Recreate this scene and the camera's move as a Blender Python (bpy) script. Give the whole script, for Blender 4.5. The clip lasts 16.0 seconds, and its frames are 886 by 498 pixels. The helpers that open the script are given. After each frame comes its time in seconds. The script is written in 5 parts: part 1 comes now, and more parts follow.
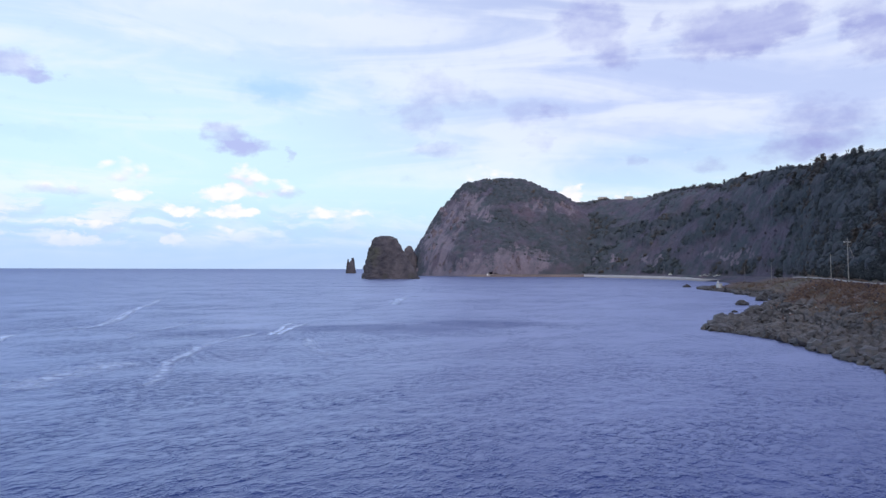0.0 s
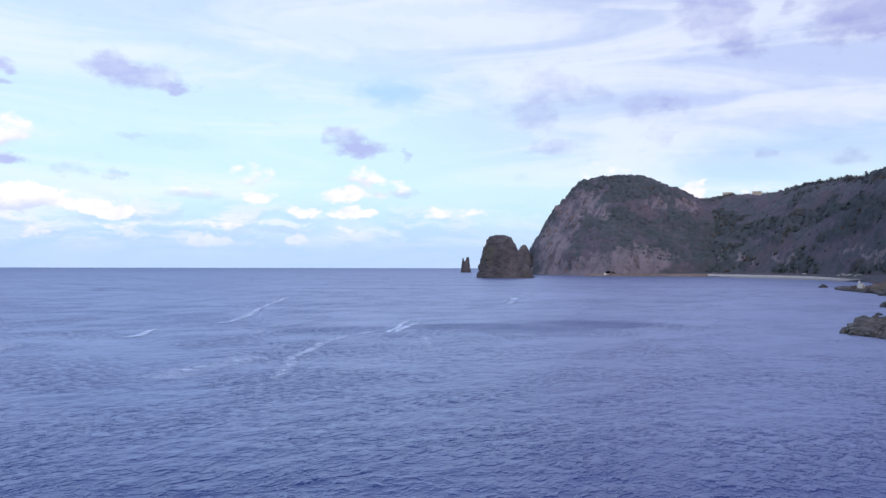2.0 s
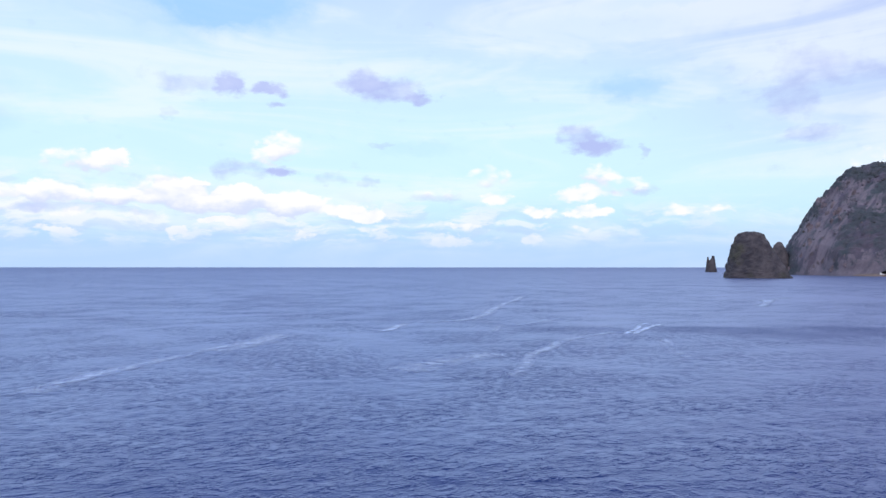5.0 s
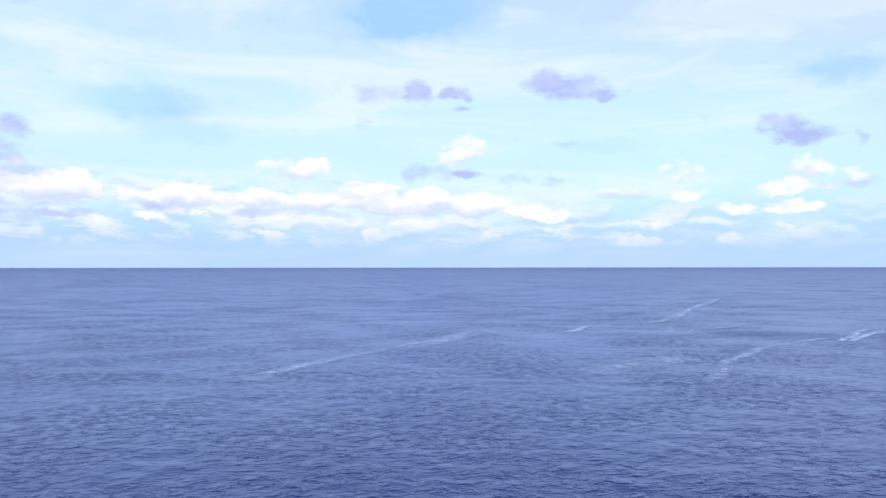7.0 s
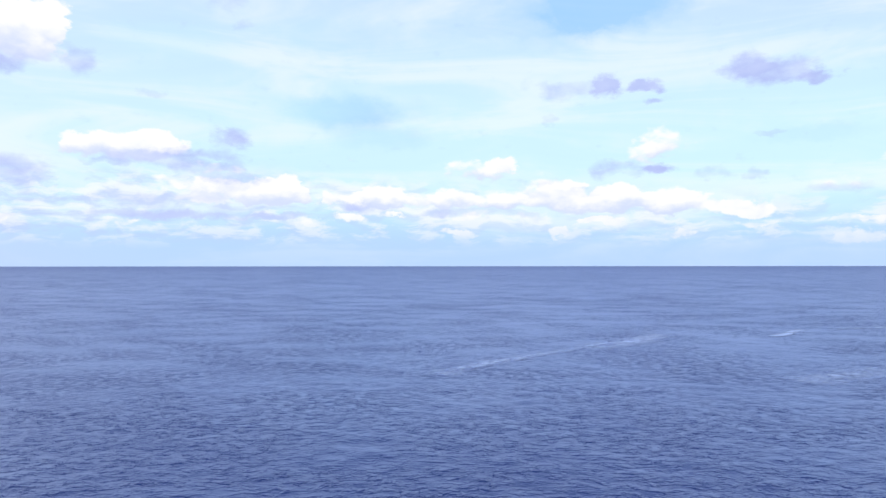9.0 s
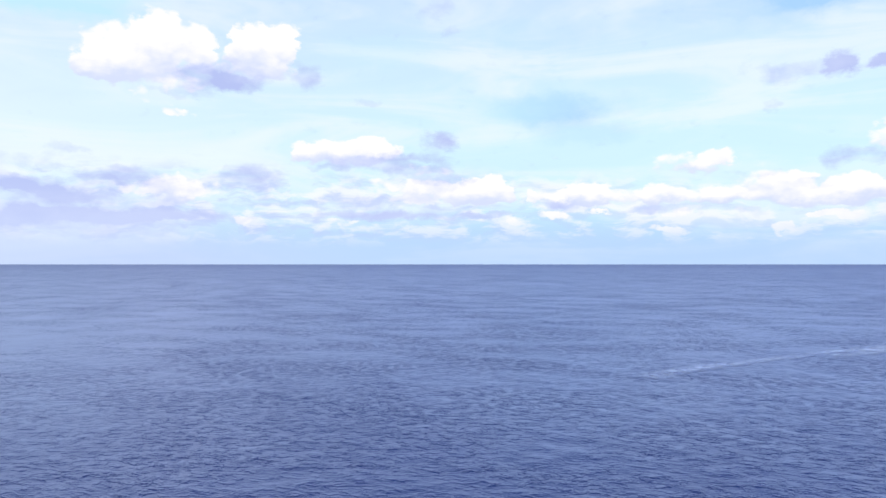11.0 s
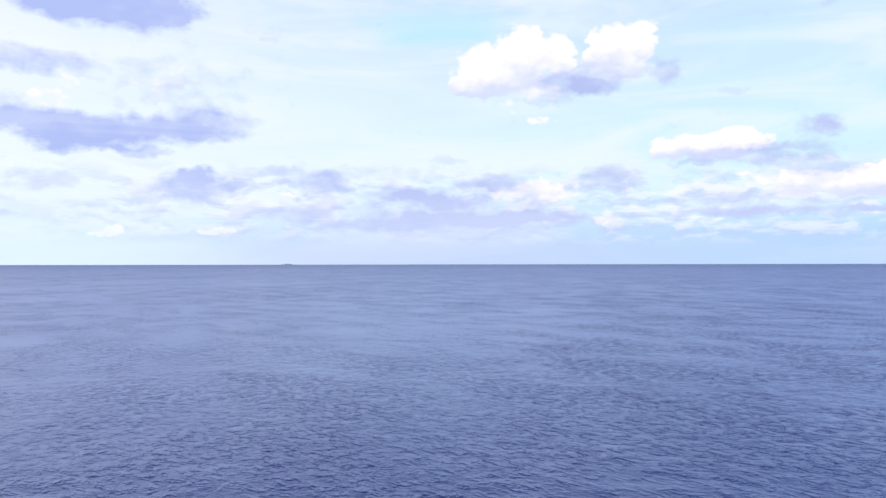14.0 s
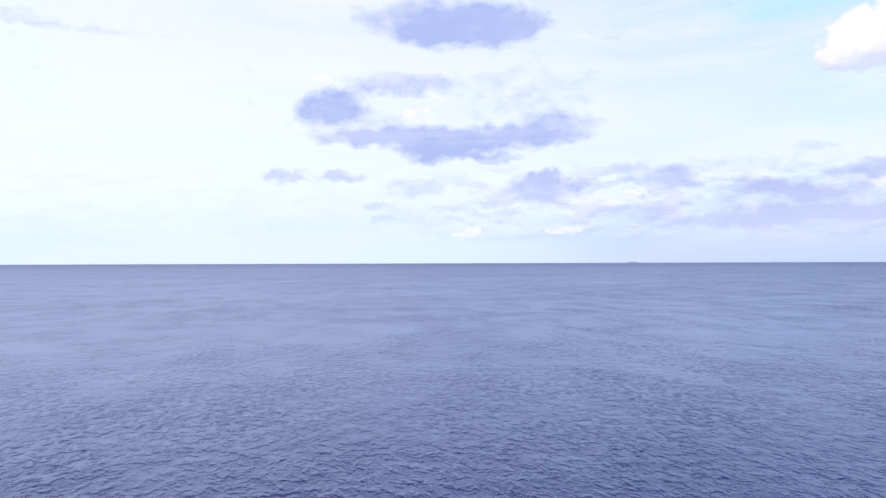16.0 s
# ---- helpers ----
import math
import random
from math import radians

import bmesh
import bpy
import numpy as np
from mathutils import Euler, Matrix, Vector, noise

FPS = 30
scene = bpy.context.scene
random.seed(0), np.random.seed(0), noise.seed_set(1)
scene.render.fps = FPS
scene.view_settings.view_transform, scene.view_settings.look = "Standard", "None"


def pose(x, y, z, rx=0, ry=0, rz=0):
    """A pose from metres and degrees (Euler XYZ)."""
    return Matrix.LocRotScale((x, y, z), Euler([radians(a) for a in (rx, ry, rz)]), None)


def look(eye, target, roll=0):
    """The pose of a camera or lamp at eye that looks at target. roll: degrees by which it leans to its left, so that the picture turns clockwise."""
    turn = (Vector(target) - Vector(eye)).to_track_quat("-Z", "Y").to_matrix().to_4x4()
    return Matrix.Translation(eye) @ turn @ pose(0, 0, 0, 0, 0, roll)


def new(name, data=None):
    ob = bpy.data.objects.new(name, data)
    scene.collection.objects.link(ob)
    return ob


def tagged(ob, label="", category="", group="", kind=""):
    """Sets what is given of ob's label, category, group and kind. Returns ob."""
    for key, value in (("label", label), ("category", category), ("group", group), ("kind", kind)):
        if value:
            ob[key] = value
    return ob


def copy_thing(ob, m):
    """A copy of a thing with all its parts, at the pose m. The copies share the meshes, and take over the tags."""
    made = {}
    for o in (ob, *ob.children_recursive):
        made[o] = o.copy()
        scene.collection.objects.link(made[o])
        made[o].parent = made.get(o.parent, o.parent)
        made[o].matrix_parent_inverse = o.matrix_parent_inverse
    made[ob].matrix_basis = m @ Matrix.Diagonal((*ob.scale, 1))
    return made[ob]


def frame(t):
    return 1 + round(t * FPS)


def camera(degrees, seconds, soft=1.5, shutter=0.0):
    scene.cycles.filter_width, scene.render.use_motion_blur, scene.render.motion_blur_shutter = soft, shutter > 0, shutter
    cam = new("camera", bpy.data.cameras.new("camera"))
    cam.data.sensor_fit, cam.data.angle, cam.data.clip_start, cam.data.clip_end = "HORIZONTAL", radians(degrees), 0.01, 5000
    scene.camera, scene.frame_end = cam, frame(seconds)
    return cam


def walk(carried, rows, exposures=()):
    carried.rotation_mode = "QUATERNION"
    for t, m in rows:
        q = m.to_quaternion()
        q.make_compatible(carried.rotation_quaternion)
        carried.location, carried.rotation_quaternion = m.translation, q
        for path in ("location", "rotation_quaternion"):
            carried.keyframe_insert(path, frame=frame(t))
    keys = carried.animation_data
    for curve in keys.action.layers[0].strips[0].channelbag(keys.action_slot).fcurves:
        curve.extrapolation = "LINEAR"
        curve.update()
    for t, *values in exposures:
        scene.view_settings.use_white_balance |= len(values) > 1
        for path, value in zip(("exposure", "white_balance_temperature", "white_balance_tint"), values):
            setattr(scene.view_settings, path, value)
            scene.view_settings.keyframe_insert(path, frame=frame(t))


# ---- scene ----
import itertools

# ---------------- camera and its turn ----------------
EYE = 14.0
cam = camera(63.67, 16.0, soft=1.5)
TURN = (
    (0.0, 0.0, 1.47, -0.13), (0.5, 2.26, 1.39, -0.16), (1.0, 4.59, 1.34, -0.15), (1.5, 6.9, 1.37, -0.13),
    (2.0, 9.19, 1.38, -0.1), (2.5, 11.47, 1.39, -0.08), (3.0, 13.73, 1.36, -0.09), (3.5, 16.8, 1.35, -0.1),
    (4.0, 20.48, 1.34, -0.08), (6.5, 38.99, 1.32, 0.05), (7.0, 42.68, 1.33, 0.05), (7.5, 46.4, 1.33, 0.06),
    (8.0, 50.11, 1.31, 0.06), (10.5, 69.65, 1.1, 0.0), (11.0, 73.95, 1.08, 0.0), (11.5, 78.32, 1.05, 0.04),
    (12.0, 82.68, 1.04, 0.06), (12.5, 87.01, 1.04, 0.08), (13.0, 91.39, 1.05, 0.08), (13.5, 96.3, 1.07, 0.08),
    (14.0, 102.22, 1.08, 0.08), (14.5, 108.49, 1.08, 0.12), (15.0, 115.45, 1.08, 0.14), (15.5, 122.45, 1.04, 0.17),
    (16.0, 129.42, 0.99, 0.18))
walk(cam, [(t, pose(0, 0, EYE, 90 + p, r, y)) for t, y, p, r in TURN], exposures=((0, 0.0, 6300, 12), (4, 0.0, 6250, 11), (6.5, 0.0, 6080, 11), (8, 0.0, 6080, 11), (10.5, 0.0, 6250, 11), (14, 0.0, 6300, 11), (16, 0.0, 6350, 12)))

# ---------------- world: sky with clouds, sun ----------------
SUN_AZ, SUN_EL = 202.0, 28.0      # degrees to the left of +y, degrees up


class Net:
    """Short way of writing node trees."""

    def __init__(self, tree):
        self.tree = tree

    def node(self, kind, **sets):
        n = self.tree.nodes.new(kind)
        for key, value in sets.items():
            setattr(n, key, value)
        return n

    def put(self, socket, value):
        if isinstance(value, bpy.types.NodeSocket):
            self.tree.links.new(value, socket)
        elif value is not None:
            socket.default_value = value

    def math(self, op, a, b=None, c=None, clamp=False):
        n = self.node("ShaderNodeMath", operation=op, use_clamp=clamp)
        for i, v in enumerate((a, b, c)):
            self.put(n.inputs[i], v)
        return n.outputs[0]

    def vmath(self, op, a, b=None, c=None):
        n = self.node("ShaderNodeVectorMath", operation=op)
        for i, v in enumerate((a, b, c)):
            self.put(n.inputs[i], v)
        return n.outputs["Value"] if op in ("LENGTH", "DOT_PRODUCT", "DISTANCE") else n.outputs[0]

    def ramp(self, value, a, b, lo=0.0, hi=1.0, smooth=True):
        n = self.node("ShaderNodeMapRange", interpolation_type="SMOOTHSTEP" if smooth else "LINEAR")
        for key, v in (("Value", value), ("From Min", a), ("From Max", b), ("To Min", lo), ("To Max", hi)):
            self.put(n.inputs[key], v)
        return n.outputs[0]

    def mix(self, fac, a, b):
        n = self.node("ShaderNodeMix", data_type="RGBA")
        self.put(n.inputs[0], fac)
        for sock, v in ((n.inputs[6], a), (n.inputs[7], b)):
            self.put(sock, (*v, 1.0) if isinstance(v, tuple) and len(v) == 3 else v)
        return n.outputs[2]

    def noise(self, vec, scale, detail=4.0, rough=0.55, dist=0.0, flat=False):
        n = self.node("ShaderNodeTexNoise", noise_dimensions="2D" if flat else "3D")
        self.put(n.inputs["Vector"], vec)
        self.put(n.inputs["Scale"], scale)
        n.inputs["Detail"].default_value, n.inputs["Roughness"].default_value = detail, rough
        n.inputs["Distortion"].default_value = dist
        return n.outputs[0], n.outputs[1]

    def blob(self, uv, rag, u, v, w, h, s=1.0, soft=0.5):
        """Soft ragged ellipse round (u, v) with half sizes w and h; s: its strength."""
        d = self.vmath("LENGTH", self.vmath("MULTIPLY_ADD", uv, (1 / w, 1 / h, 0), (-u / w, -v / h, 0)))
        return self.ramp(self.math("ADD", d, rag), 1.15, 1.15 - 2 * soft * 0.8, 0.0, s)

    def puff(self, carrier, u, v, w, h, s, rise=False):
        """Adds a wide soft lump round (u, v) to the third value of carrier (azimuth, height, sum); rise: times the height within it."""
        n = self.node("ShaderNodeGroup", node_tree=PUFF[rise])
        for sock, value in zip(n.inputs, (carrier, (1 / w, 1 / h, 0), (-u / w, -v / h, 0), s)):
            self.put(sock, value)
        return n.outputs[0]

    def union(self, parts):
        total = parts[0]
        for p in parts[1:]:
            total = self.math("MAXIMUM", total, p)
        return total


def puff_group(rise):
    tree = bpy.data.node_groups.new("puff", "ShaderNodeTree")
    for name, kind in (("carrier", "NodeSocketVector"), ("size", "NodeSocketVector"), ("place", "NodeSocketVector"), ("strength", "NodeSocketFloat")):
        tree.interface.new_socket(name, in_out="INPUT", socket_type=kind)
    tree.interface.new_socket("sum", in_out="OUTPUT", socket_type="NodeSocketVector")
    g = Net(tree)
    inp = g.node("NodeGroupInput").outputs
    rel = g.vmath("MULTIPLY_ADD", inp[0], inp[1], inp[2])
    f = g.ramp(g.vmath("LENGTH", rel), 1.45, 0.45, 0.0, inp[3])
    if rise:
        y = g.node("ShaderNodeSeparateXYZ")
        g.put(y.inputs[0], rel)
        f = g.math("MULTIPLY", f, y.outputs[1])
    c = g.node("ShaderNodeCombineXYZ")
    g.put(c.inputs[2], f)
    g.put(g.node("NodeGroupOutput").inputs[0], g.vmath("ADD", inp[0], c.outputs[0]))
    return tree


PUFF = {rise: puff_group(rise) for rise in (False, True)}
world = bpy.data.worlds.new("sky")
scene.world = world
world.use_nodes = True
world.cycles.sampling_method, world.cycles.sample_map_resolution = "MANUAL", 512
world.node_tree.nodes.clear()
W = Net(world.node_tree)
ray_dir = W.node("ShaderNodeTexCoord").outputs["Generated"]
sep = W.node("ShaderNodeSeparateXYZ")
W.put(sep.inputs[0], ray_dir)
azi = W.math("MULTIPLY", W.math("ARCTAN2", W.math("MULTIPLY", sep.outputs[0], -1.0), sep.outputs[1]), 180 / math.pi)
ele = W.math("MULTIPLY", W.math("ARCSINE", sep.outputs[2]), 180 / math.pi)
comb = W.node("ShaderNodeCombineXYZ")
W.put(comb.inputs[0], azi)
W.put(comb.inputs[1], ele)
dome = comb.outputs[0]

nishita = W.node("ShaderNodeTexSky", sky_type="NISHITA", sun_disc=False)
nishita.sun_elevation, nishita.sun_rotation = radians(SUN_EL), radians(-SUN_AZ)
nishita.air_density, nishita.dust_density, nishita.ozone_density = 1.0, 1.2, 1.6

# ragged edges: two sizes of noise, in degrees of the dome
wide_n = W.noise(dome, 0.3, 2, 0.5, flat=True)[1]
soft_dome = W.vmath("ADD", dome, W.vmath("MULTIPLY", W.vmath("SUBTRACT", wide_n, (0.5, 0.5, 0.5)), (2.2, 1.0, 0)))
flat_dome = W.vmath("MULTIPLY", dome, (0.75, 1.25, 1))
fine_n = W.noise(flat_dome, 0.75, 6, 0.54, flat=True)[0]
streak_n = W.noise(W.vmath("MULTIPLY", dome, (0.05, 0.3, 1)), 1.0, 4, 0.55, 0.6, flat=True)[0]
lump_n = W.node("ShaderNodeTexVoronoi", voronoi_dimensions="2D")
W.put(lump_n.inputs["Vector"], W.vmath("ADD", flat_dome, W.vmath("MULTIPLY", wide_n, (0.9, 0.7, 0))))
lump_n.inputs["Scale"].default_value, lump_n.inputs["Detail"].default_value, lump_n.inputs["Roughness"].default_value = 0.9, 1.0, 0.5
lumps = W.math("ADD", W.math("MULTIPLY", lump_n.outputs["Distance"], 0.5), W.math("MULTIPLY", fine_n, 0.5))
torn_n = W.noise(flat_dome, 0.85, 4, 0.6, flat=True)[1]
torn = W.vmath("MULTIPLY", W.vmath("SUBTRACT", torn_n, (0.5, 0.5, 0.5)), (2.3, 1.0, 0))
start = W.vmath("MULTIPLY", W.vmath("ADD", soft_dome, torn), (1, 1, 0))

spots = dict(grey=[], white=[], gap=[])


def grey(*spot):
    spots["grey"].append(spot)


def white(*spot):
    spots["white"].append(spot)


def gap(*spot):
    spots["gap"].append(spot)


# azimuth to the left, height, half width, half height (degrees), strength
gap(43.8, 19.9, 5.4, 2.1, 1.30); gap(49.2, 20.1, 4.0, 1.4, 0.60); gap(46.5, 18.1, 2.7, 0.9, 0.40); gap(65.7, 11.8, 4.2, 1.3, 0.60)
gap(62.5, 10.0, 3.6, 0.9, 0.40); gap(13.1, 13.4, 3.3, 0.9, 0.5); gap(66.5, 17.6, 5.3, 1.2, 0.35); gap(17.2, 18.2, 7.4, 1.2, 0.20)
gap(65.5, 12.2, 5.8, 1.1, 0.45); gap(50.8, 18.5, 7.7, 0.9, 0.40); gap(103.2, 18.4, 6.3, 1.0, 0.55); gap(101.8, 18.4, 5.4, 1.3, 0.50)
gap(78.7, 16.7, 4.8, 1.6, 0.35); gap(13.6, 13.9, 2.7, 0.9, 0.50); gap(30.0, 9.3, 3.4, 0.6, 0.30); gap(10.2, 19.9, 6.6, 0.6, 0.20)
gap(-18.3, 9.1, 8.2, 0.9, 0.40); gap(-13.2, 6.8, 3.9, 0.9, 0.30); gap(101.8, 17.3, 5.4, 0.7, 0.60); gap(48.2, 17.4, 4.0, 0.8, 0.30)
white(75.3, 5.8, 1.9, 0.9, 0.80); white(70.7, 5.7, 2.0, 1.1, 0.90); white(65.4, 5.0, 1.7, 0.8, 0.70); white(80.0, 9.0, 2.4, 1.3, 0.70)
white(61.9, 5.3, 2.6, 0.8, 0.60); white(24.1, 7.1, 2.3, 0.9, 0.53); white(23.9, 5.3, 1.7, 0.6, 0.84); white(20.2, 4.3, 1.3, 0.5, 0.79)
white(17.0, 5.5, 2.5, 0.7, 0.84); white(16.4, 4.1, 1.5, 0.5, 0.88); white(20.8, 2.1, 1.3, 0.5, 0.79); white(29.0, 5.6, 2.2, 0.8, 0.44)
white(15.9, 7.2, 1.6, 1.0, 0.62); white(13.6, 6.4, 2.1, 0.8, 0.53); white(9.0, 4.1, 3.3, 0.5, 0.62); white(27.4, 3.1, 2.2, 0.3, 0.62)
white(27.9, 1.7, 1.3, 0.3, 0.53); white(-10.2, 5.7, 1.0, 0.7, 0.88); white(-14.8, 5.3, 1.3, 0.4, 0.53); white(16.9, 2.9, 1.3, 0.3, 0.53)
white(-3.9, 7.4, 2.3, 0.7, 0.44); white(40.7, 9.1, 1.5, 1.2, 0.32); white(41.9, 8.5, 1.5, 0.9, 0.50); white(43.7, 5.2, 1.6, 1.1, 1.00)
white(47.4, 5.9, 1.3, 0.9, 0.80); white(40.3, 4.8, 2.5, 0.8, 1.00); white(45.6, 3.4, 1.3, 0.3, 0.90); white(35.4, 4.2, 2.4, 0.6, 0.95)
white(33.7, 3.0, 2.5, 0.4, 0.60); white(39.2, 2.4, 1.6, 0.4, 0.80); white(27.3, 2.1, 1.7, 0.4, 0.75); white(62.3, 5.4, 2.1, 1.0, 1.00)
white(66.9, 5.2, 0.7, 0.6, 1.00); white(71.5, 5.8, 1.3, 1.2, 0.95); white(69.9, 6.2, 1.1, 0.9, 0.90); white(65.2, 3.7, 1.6, 0.3, 0.90)
white(57.3, 5.2, 2.3, 0.8, 1.00); white(54.5, 7.5, 2.9, 0.8, 0.75); white(52.2, 7.9, 1.1, 0.6, 0.85); white(52.8, 4.9, 2.6, 0.8, 1.00)
white(49.2, 5.9, 2.0, 1.3, 0.90); white(46.9, 4.8, 2.7, 0.8, 1.00); white(43.8, 5.2, 2.0, 0.9, 0.95); white(39.7, 4.9, 2.2, 1.0, 1.00)
white(40.2, 9.5, 1.6, 1.5, 0.36); white(34.4, 4.1, 2.1, 0.6, 0.90); white(48.5, 2.5, 1.1, 0.4, 1.00); white(56.8, 2.6, 1.3, 0.3, 0.80)
white(44.9, 3.5, 1.7, 0.3, 0.80); white(61.5, 4.0, 1.2, 0.2, 0.70); white(55.4, 3.7, 1.5, 0.3, 0.80); white(97.6, 15.1, 3.5, 2.0, 1.10)
white(95.6, 16.7, 1.6, 1.8, 1.10); white(92.8, 16.1, 1.3, 1.7, 1.05); white(99.6, 14.2, 1.8, 1.1, 1.05); white(88.0, 15.7, 2.4, 2.0, 1.10)
white(86.5, 17.0, 1.2, 1.4, 1.10); white(89.1, 16.4, 1.4, 1.5, 1.00); white(94.2, 13.2, 2.0, 0.6, 0.70); white(94.6, 11.3, 1.4, 0.4, 0.70)
white(96.6, 12.2, 0.9, 0.5, 0.50); white(92.0, 15.0, 2.0, 1.0, 0.60); white(81.8, 8.6, 3.7, 1.2, 0.80); white(84.0, 8.7, 1.8, 0.8, 0.80); white(80.0, 9.3, 1.8, 0.7, 0.90)
white(94.6, 5.7, 1.7, 1.2, 0.95); white(96.7, 5.5, 1.9, 0.5, 0.80); white(92.3, 5.6, 1.6, 0.5, 0.60); white(89.4, 3.4, 1.3, 0.4, 0.90)
white(71.4, 5.4, 2.4, 0.9, 0.95); white(73.9, 6.0, 1.8, 0.5, 0.85); white(76.2, 4.9, 2.3, 0.4, 0.75); white(77.8, 6.2, 2.7, 0.6, 0.60)
white(82.2, 3.1, 2.0, 0.3, 0.60); white(75.0, 7.4, 1.8, 0.5, 0.70); white(55.7, 2.4, 1.4, 0.3, 0.70); white(69.1, 3.2, 2.7, 0.3, 0.60)
white(127.1, 2.3, 1.8, 0.3, 0.95); white(119.4, 2.4, 1.1, 0.3, 0.95); white(122.5, 2.7, 1.3, 0.3, 0.60); white(131.5, 11.5, 1.5, 0.7, 0.70)
white(130.1, 12.7, 0.7, 0.5, 0.70); white(111.4, 3.6, 1.4, 0.3, 0.50); white(139.1, 14.1, 1.0, 0.4, 0.60); white(115.0, 5.2, 1.8, 0.4, 0.50); white(124.6, 12.8, 1.7, 1.2, 0.50); white(122.0, 13.9, 1.5, 1.0, 0.50)
grey(106.3, 4.0, 9.2, 1.6, 0.34); grey(96.4, 4.1, 6.6, 1.6, 0.28); grey(123.0, 13.4, 5.5, 2.6, 0.34); grey(136.4, 10.9, 5.1, 1.1, 0.54); grey(129.8, 9.8, 8.9, 0.8, 0.41)
grey(109.2, 7.2, 6.5, 0.7, 0.34); grey(90.6, 14.6, 1.8, 1.0, 0.45); grey(101.0, 4.4, 9.0, 2.6, 0.22); grey(80.0, 7.9, 3.1, 0.6, 0.68); grey(76.8, 7.3, 2.2, 0.6, 0.68); grey(79.3, 4.8, 4.2, 0.6, 0.61)
grey(80.0, 3.8, 4.8, 0.4, 0.61); grey(72.3, 3.6, 5.5, 0.3, 0.47); grey(75.0, 6.5, 1.5, 0.4, 0.54); grey(17.0, 10.1, 1.7, 0.9, 1.08)
grey(15.7, 9.2, 1.8, 0.6, 1.08); grey(12.2, 8.9, 0.7, 0.4, 0.81); grey(1.8, 12.0, 2.2, 1.2, 0.74); grey(0.9, 14.4, 2.0, 1.6, 0.54)
grey(4.3, 13.6, 1.4, 0.5, 0.41); grey(-2.1, 13.6, 2.5, 1.1, 0.47); grey(-8.8, 12.3, 1.4, 0.7, 0.74); grey(-6.6, 12.2, 1.8, 1.2, 0.54)
grey(0.4, 9.5, 1.5, 0.7, 0.68); grey(-7.5, 10.0, 1.1, 0.8, 0.47); grey(-11.7, 18.7, 2.4, 2.2, 1.08); grey(-13.9, 16.2, 1.6, 1.0, 1.01)
grey(-21.0, 17.2, 3.2, 1.8, 1.28); grey(-23.9, 17.0, 2.7, 1.5, 1.22); grey(-26.5, 17.9, 1.8, 1.2, 1.08); grey(-16.8, 18.2, 0.6, 0.5, 0.61)
grey(-31.1, 16.2, 1.7, 2.1, 1.22); grey(-28.1, 10.1, 3.5, 1.8, 0.81); grey(-26.8, 8.3, 3.1, 0.9, 0.61); grey(-20.5, 7.8, 1.8, 0.6, 0.54)
grey(-14.9, 8.3, 0.8, 0.6, 0.41); grey(34.9, 14.4, 1.7, 0.8, 1.15); grey(32.4, 13.7, 2.3, 0.9, 1.15); grey(29.6, 13.2, 1.5, 0.4, 1.08)
grey(44.7, 13.8, 1.1, 0.9, 0.81); grey(41.6, 13.5, 1.3, 0.4, 0.74); grey(47.5, 13.6, 2.0, 0.9, 0.41); grey(41.6, 12.4, 1.1, 0.3, 0.54)
grey(43.5, 7.3, 2.5, 0.5, 0.47); grey(40.8, 7.3, 1.5, 0.4, 0.61); grey(34.0, 6.6, 1.0, 0.4, 0.68); grey(36.6, 6.8, 1.6, 0.5, 0.47)
grey(28.9, 5.3, 1.5, 0.4, 0.47); grey(46.2, 5.7, 2.1, 0.4, 0.41); grey(27.3, 5.6, 1.1, 0.4, 0.41); grey(12.9, 5.9, 1.6, 0.4, 0.47)
grey(63.7, 4.4, 2.0, 0.5, 0.54); grey(51.4, 3.8, 2.7, 0.3, 0.47); grey(56.2, 4.1, 3.4, 0.4, 0.54); grey(74.1, 7.7, 1.2, 0.7, 0.68)
grey(73.6, 4.2, 2.0, 0.5, 0.61); grey(70.8, 3.6, 2.1, 0.3, 0.54); grey(50.1, 6.7, 2.2, 0.4, 0.41); grey(40.6, 7.4, 1.5, 0.4, 0.68)
grey(44.4, 7.7, 1.8, 0.5, 0.41); grey(44.7, 14.0, 1.3, 0.8, 0.81); grey(41.9, 13.6, 1.2, 0.4, 0.81); grey(48.8, 13.6, 2.7, 0.7, 0.30)
grey(49.2, 11.4, 0.9, 0.5, 0.47); grey(41.5, 12.5, 0.8, 0.3, 0.47); grey(32.9, 9.5, 1.3, 0.2, 0.41); grey(73.8, 9.9, 1.3, 0.7, 0.54)
grey(73.9, 5.9, 1.3, 0.5, 0.54); grey(92.4, 13.8, 2.9, 0.9, 0.88); grey(84.9, 14.4, 1.4, 1.1, 0.81); grey(90.1, 13.6, 2.1, 0.6, 0.81)
grey(93.8, 12.6, 2.4, 0.4, 0.47); grey(74.4, 9.6, 1.5, 0.7, 0.74); grey(75.7, 8.5, 1.8, 0.4, 0.68); grey(78.2, 8.4, 1.7, 0.5, 0.54)
grey(82.7, 7.3, 1.8, 0.3, 0.61); grey(89.0, 6.3, 2.0, 1.1, 0.54); grey(99.2, 5.9, 2.0, 0.3, 0.47); grey(101.7, 4.8, 2.8, 0.5, 0.54)
grey(103.8, 5.6, 2.1, 0.6, 0.54); grey(97.3, 3.4, 4.6, 0.5, 0.68); grey(103.8, 3.5, 2.7, 0.8, 0.54); grey(81.4, 3.9, 2.7, 0.3, 0.47)
